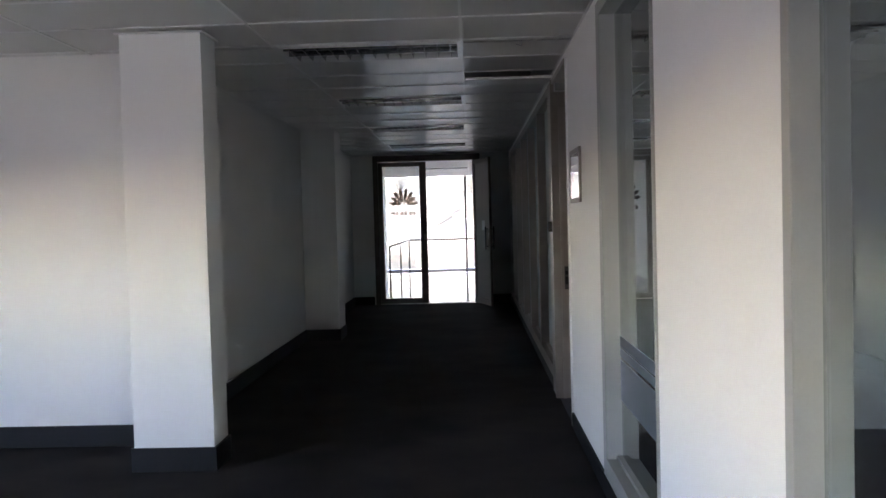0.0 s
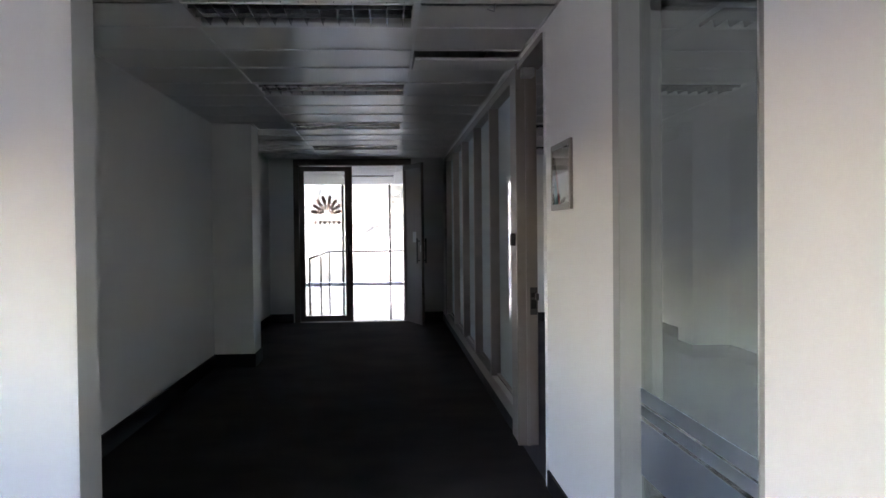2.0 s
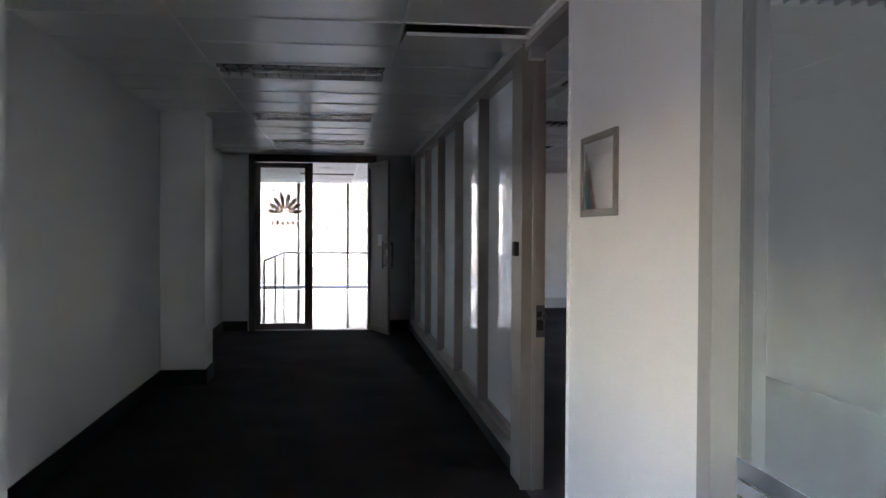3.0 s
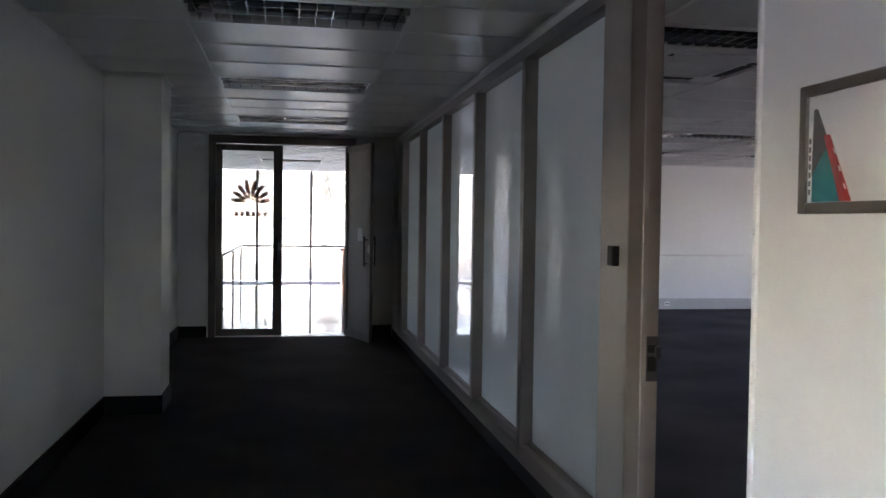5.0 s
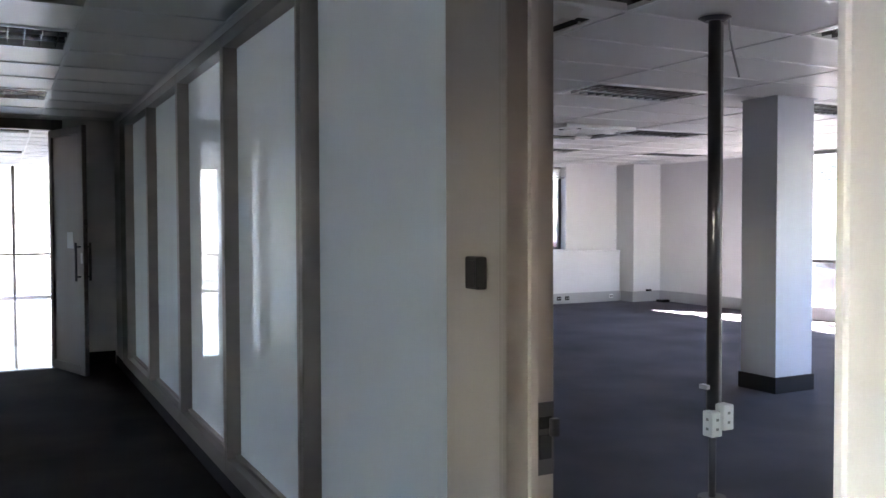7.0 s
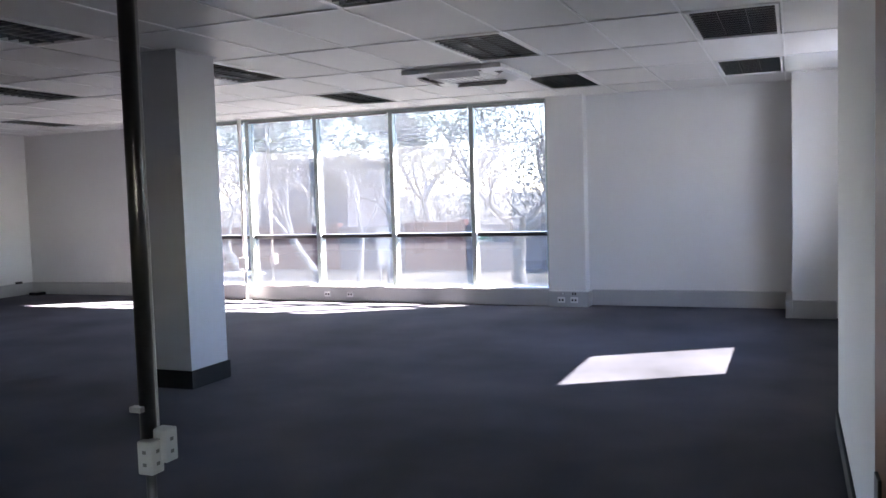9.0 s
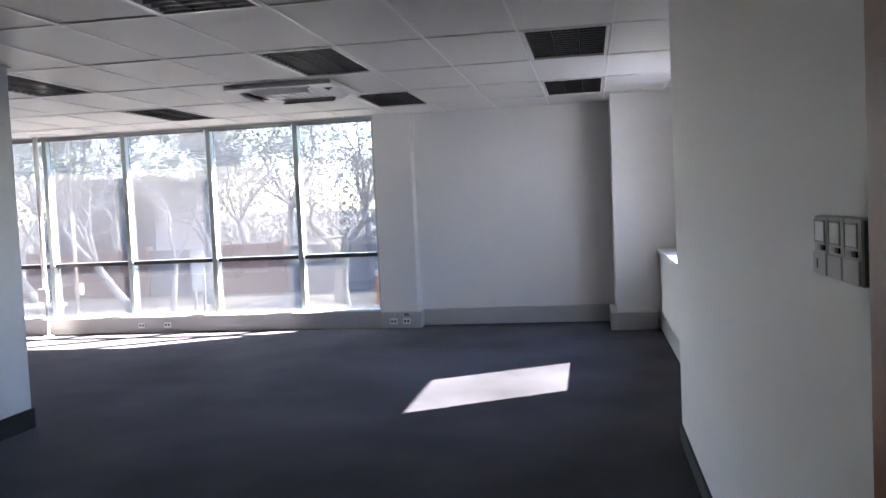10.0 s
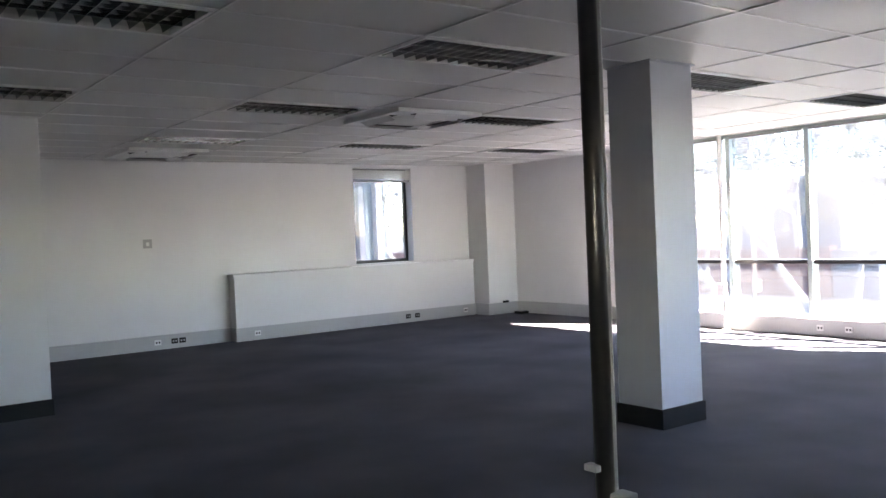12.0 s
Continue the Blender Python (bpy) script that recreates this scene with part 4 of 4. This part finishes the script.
structure(boxes("plinth", SLAB, [(-7.4, -5.4, GZ, 11.2, 17.9, -0.25), (-7.4, 17.9, GZ, 7.4, 24.2, -0.25)]), "concrete plinth under the building", "plinth")

def boundary(label, paint, y0, y1, h, bay):
    bw = thing("boundary_wall", label, "wall", (25.6, (y0 + y1) / 2, GZ), "boundary walls")
    count = max(1, round((y1 - y0) / bay))
    step = (y1 - y0) / count
    for i in range(count):
        y = y0 + step * i
        bx("wall_bay", paint, (25.5, y + 0.2, GZ, 25.7, y + step - 0.02, GZ + h), bw)
        bx("coping", paint, (25.45, y + 0.2, GZ + h, 25.75, y + step - 0.02, GZ + h + 0.07), bw)
        bx("pier", paint, (25.4, y - 0.019, GZ, 25.8, y + 0.199, GZ + h + 0.14), bw)


boundary("grey plastered boundary wall", WALL_GREY, -9.0, 14.8, 1.35, 4.0)
boundary("red-brown painted boundary wall in bays", BRICKRED, 14.82, 16.9, 1.45, 2.1)
boundary("grey plastered boundary wall", WALL_GREY, 16.92, 19.3, 1.35, 2.4)
boundary("red-brown painted boundary wall in bays", BRICKRED, 19.32, 46.0, 1.4, 5.3)
sg = thing("white_signboard", "white upright board on posts outside", "board", (20.5, 15.25, GZ))
bx("board", WHITEPL, (20.5, 15.08, GZ + 0.6, 20.55, 15.42, GZ + 1.6), sg)
for y in (15.13, 15.37):
    bx("post", GREYPL, (20.51, y - 0.03, GZ, 20.57, y + 0.03, GZ + 0.6), sg)
sp = thing("sign_plate", "green and white sign plate on the grey wall", "sign", (25.38, 14.2, 0))
bx("plate", WHITEPL, (25.36, 13.9, -0.12, 25.39, 14.5, 0.32), sp)
bx("field", GREENP, (25.352, 13.95, -0.04, 25.3595, 14.45, 0.18), sp, "green field")
mp = thing("marker_post", "faded orange post with a white cap on the grass", "post", (16.0, 9.5, GZ))
bx("shaft", ORANGE, (15.95, 9.45, GZ, 16.05, 9.55, 0.2), mp, bevel=0.01)
bx("cap", WHITEPL, (15.94, 9.44, 0.2, 16.06, 9.56, 0.29), mp, bevel=0.01)
gt = thing("garden_table", "round white garden table on the dry grass", "table", (16.8, 17.0, GZ))
bm = bmesh.new()
tube(bm, (16.8, 17.0, GZ + 0.7), (16.8, 17.0, GZ + 0.75), 0.5, n=24)
part("tabletop", bm, WHITEPL, gt)
bm = bmesh.new()
tube(bm, (16.8, 17.0, GZ), (16.8, 17.0, GZ + 0.7), 0.06, n=10)
part("leg", bm, WHITEPL, gt)
sh = thing("outbuilding", "dark blue-grey outbuilding with a low roof", "building", (46.0, 32.5, GZ))
bx("wall", FACADE, (45.0, 29.5, GZ, 52.0, 35.5, 3.5), sh)
bx("roof", FARROOF, (44.6, 29.1, 3.5, 52.4, 35.9, 3.75), sh)
bx("door", PANE, (44.95, 32.0, GZ, 44.995, 33.2, 1.2), sh)
bm = bmesh.new()
n = 28
grid = {}
for i in range(n):
    for j in range(9):
        u, v = i / n * 2 * math.pi, j / 8
        r = 1 - v
        grid[i, j] = bm.verts.new((20.5 + 1.8 * r * math.cos(u), 13.3 + 2.1 * r * math.sin(u), GZ - 0.02 + 0.45 * math.sin(v * math.pi / 2) * (0.9 + 0.1 * noise.noise(Vector((i, j, 0))))))
for i in range(n):
    for j in range(8):
        bm.faces.new((grid[i, j], grid[(i + 1) % n, j], grid[(i + 1) % n, j + 1], grid[i, j + 1]))
tagged(smooth(part("sand_mound", bm, EARTH)), "low mound of pale sand on the grass", "mound")


def tree(x, y, h, seed, leafy, leaf_mat, label, spread=0.75, limbs=5, bark=None, stem=0.3, lean=0.1, fat=0.022):
    """Tapered trunk, forking limbs and twigs; leaves as small bent quads."""
    rnd = random.Random(seed)
    th = thing("tree", label, "tree", (x, y, GZ))
    trunk, wood, tips = bmesh.new(), bmesh.new(), []

    def grow(p, d, length, r, depth, bm_):
        steps = 3 if depth < 4 else 2
        for _ in range(steps):
            d2 = (d + Vector((rnd.uniform(-1, 1), rnd.uniform(-1, 1), rnd.uniform(-0.5, 0.9))) * 0.22).normalized()
            q = p + d2 * (length / steps)
            r2 = r * (0.86 if depth else 0.9)
            tube(bm_, p, q, r, r2, n=9 if depth == 0 else (6 if depth < 3 else 3), caps=False)
            p, d, r = q, d2, r2
            if depth >= 3:
                tips.append(p.copy())
        if depth >= (6 if leafy > 2 else 8):
            return
        for k in range(limbs if depth == 0 else rnd.choice((2, 2, 3))):
            a = rnd.uniform(0, 2 * math.pi)
            tilt = rnd.uniform(0.35, 0.35 + spread)
            side = d.orthogonal().normalized()
            side = Matrix.Rotation(a + k * 2.4, 3, d) @ side
            grow(p, (d * math.cos(tilt) + side * math.sin(tilt) + Vector((0, 0, 0.12))).normalized(), length * rnd.uniform(0.62, 0.8), max(r * rnd.uniform(0.6, 0.76), 0.009), depth + 1, wood)

    grow(Vector((x, y, GZ - 0.05)), Vector((rnd.uniform(-0.1, 0.1), rnd.uniform(-0.1, 0.1) + lean, 1)).normalized(), h * stem, h * fat, 0, trunk)
    smooth(part("trunk", trunk, bark or BARK, th))
    smooth(part("limbs", wood, bark or BARK, th))
    if leafy:
        verts, faces = [], []
        for p in tips:
            for _ in range(leafy):
                c = p + Vector((rnd.gauss(0, 0.22), rnd.gauss(0, 0.22), rnd.gauss(0, 0.18)))
                u = Vector((rnd.gauss(0, 1), rnd.gauss(0, 1), rnd.gauss(0, 1))).normalized()
                v = u.orthogonal().normalized()
                s = rnd.uniform(0.02, 0.05)
                k = len(verts)
                verts += [c - u * s, c + v * s * 0.5, c + u * s, c - v * s * 0.5]
                faces.append((k, k + 1, k + 2, k + 3))
        me = bpy.data.meshes.new("crown")
        me.from_pydata(verts, [], faces)
        me.materials.append(leaf_mat)
        c = new("crown", me)
        c.parent = th
        c.matrix_parent_inverse = th.matrix_basis.inverted()
    return th


BARE = "bare grey tree with spreading forked limbs"
DRY = "nearly bare tree with few dry leaves"
PALE = "bare tree with whitish bark and thin twigs"
tree(21.5, 11.85, 8.5, 3, 0, LEAF, BARE, 0.8, 5, None, 0.17, 0.0, 0.025)
tree(23.0, 16.1, 8.0, 5, 1, LEAF_PALE, DRY, 0.75, 5, None, 0.2, 0.05)
tree(19.5, 16.4, 7.5, 8, 0, LEAF_PALE, PALE, 0.5, 4, BARK_PALE, 0.22, 0.1, 0.016)
tree(19.0, 15.2, 7.0, 12, 0, LEAF_PALE, PALE, 0.5, 4, BARK_PALE, 0.22, 0.1, 0.012)
tree(18.0, 17.6, 6.5, 14, 0, LEAF_PALE, BARE, 0.7, 5, None, 0.2, 0.15)
tree(24.0, 8.6, 8.0, 16, 0, LEAF_PALE, BARE, 0.8, 5, None, 0.2)
tree(22.5, 20.5, 8.0, 26, 1, LEAF_PALE, DRY, 0.7, 5, None, 0.2)
tree(28.5, 17.4, 7.5, 15, 2, LEAF_PALE, "thinly leaved yellow-green tree behind the wall", 0.9)
tree(31.0, 23.5, 8.5, 18, 1, LEAF_PALE, DRY, 0.9)
tree(30.0, 13.0, 8.5, 21, 0, LEAF_PALE, BARE, 0.9)
tree(34.0, 29.0, 9.0, 19, 1, LEAF, DRY, 0.9)
tree(33.0, 6.0, 8.5, 23, 0, LEAF_PALE, BARE, 0.9)
tree(36.0, 18.5, 9.5, 29, 2, LEAF_PALE, "thinly leaved yellow-green tree behind the wall", 0.9)
tree(-2.2, 34.0, 7.5, 33, 2, LEAF, "thinly leaved tree outside the reception", 0.8)
tree(0.6, 38.0, 8.0, 35, 2, LEAF_PALE, "thinly leaved tree outside the reception", 0.8)
tree(3.0, 33.0, 7.0, 25, 4, LEAF, "thinly leaved tree outside the reception", 0.8)
tree(13.9, 24.6, 6.5, 31, 10, LEAF, "olive-green leafy tree outside the end window", 0.9)


def building(x0, x1, y0, y1, h, label, face, paint):
    th = thing("office_building", label, "building", ((x0 + x1) / 2, (y0 + y1) / 2, GZ))
    bx("wall", paint, (x0, y0, GZ, x1, y1, GZ + h), th)
    bx("roof", FARROOF, (x0 - 0.4, y0 - 0.4, GZ + h, x1 + 0.4, y1 + 0.4, GZ + h + 0.35), th)
    storeys = int(h // 3)
    span = (y1 - y0) if face == "x" else (x1 - x0)
    cols = int(span // 3.2)
    for s in range(storeys):
        for c in range(cols):
            z = GZ + 1.0 + 3.0 * s
            u = 1.0 + 3.2 * c
            if face == "x":
                wn_ = bx("window", GRID, (x0 - 0.06, y0 + u, z, x0 - 0.001, y0 + u + 1.8, z + 1.5), th)
                bx("pane", PANE_PALE, (x0 - 0.075, y0 + u + 0.08, z + 0.08, x0 - 0.0605, y0 + u + 1.72, z + 1.42), wn_)
            else:
                wn_ = bx("window", GRID, (x0 + u, y0 - 0.06, z, x0 + u + 1.8, y0 - 0.001, z + 1.5), th)
                bx("pane", PANE_PALE, (x0 + u + 0.08, y0 - 0.075, z + 0.08, x0 + u + 1.72, y0 - 0.0605, z + 1.42), wn_)


nw = thing("neighbour_wall", "pale neighbouring wall with vertical piers", "wall", (11.6, 24.2, GZ))
bx("wall", FACADE_BLUE, (10.2, 24.2, GZ, 12.9, 24.45, 3.6), nw)
for i in range(5):
    bx("pier", FACADE if i % 2 else FACADE_PALE, (10.45 + 0.52 * i, 24.0, GZ, 10.62 + 0.52 * i, 24.199, 3.6), nw)
building(-22, 6, 62, 74, 6.5, "pale low building beyond the reception lawn", "y", FACADE_PALE)

# far woods, uncountable
rnd = random.Random(44)
verts, faces = [], []
for _ in range(60000):
    a = rnd.uniform(-0.9, 1.75)
    rad = rnd.uniform(70, 95)
    c = Vector((rad * math.cos(a), 9 + rad * math.sin(a), GZ + abs(rnd.gauss(0, 1)) * 6.5 * (1 + 0.6 * math.sin(a * 9) + 0.3 * math.sin(a * 23))))
    u = Vector((rnd.gauss(0, 1), rnd.gauss(0, 1), rnd.gauss(0, 1))).normalized()
    v = u.orthogonal().normalized()
    s = rnd.uniform(0.12, 0.34)
    k = len(verts)
    verts += [c - u * s, c + v * s * 0.6, c + u * s, c - v * s * 0.6]
    faces.append((k, k + 1, k + 2, k + 3))
me = bpy.data.meshes.new("woods")
me.from_pydata(verts, [], faces)
me.materials.append(TWIGS)
tagged(new("woods", me), "grey-brown winter belt of far trees", "trees", kind="stuff")
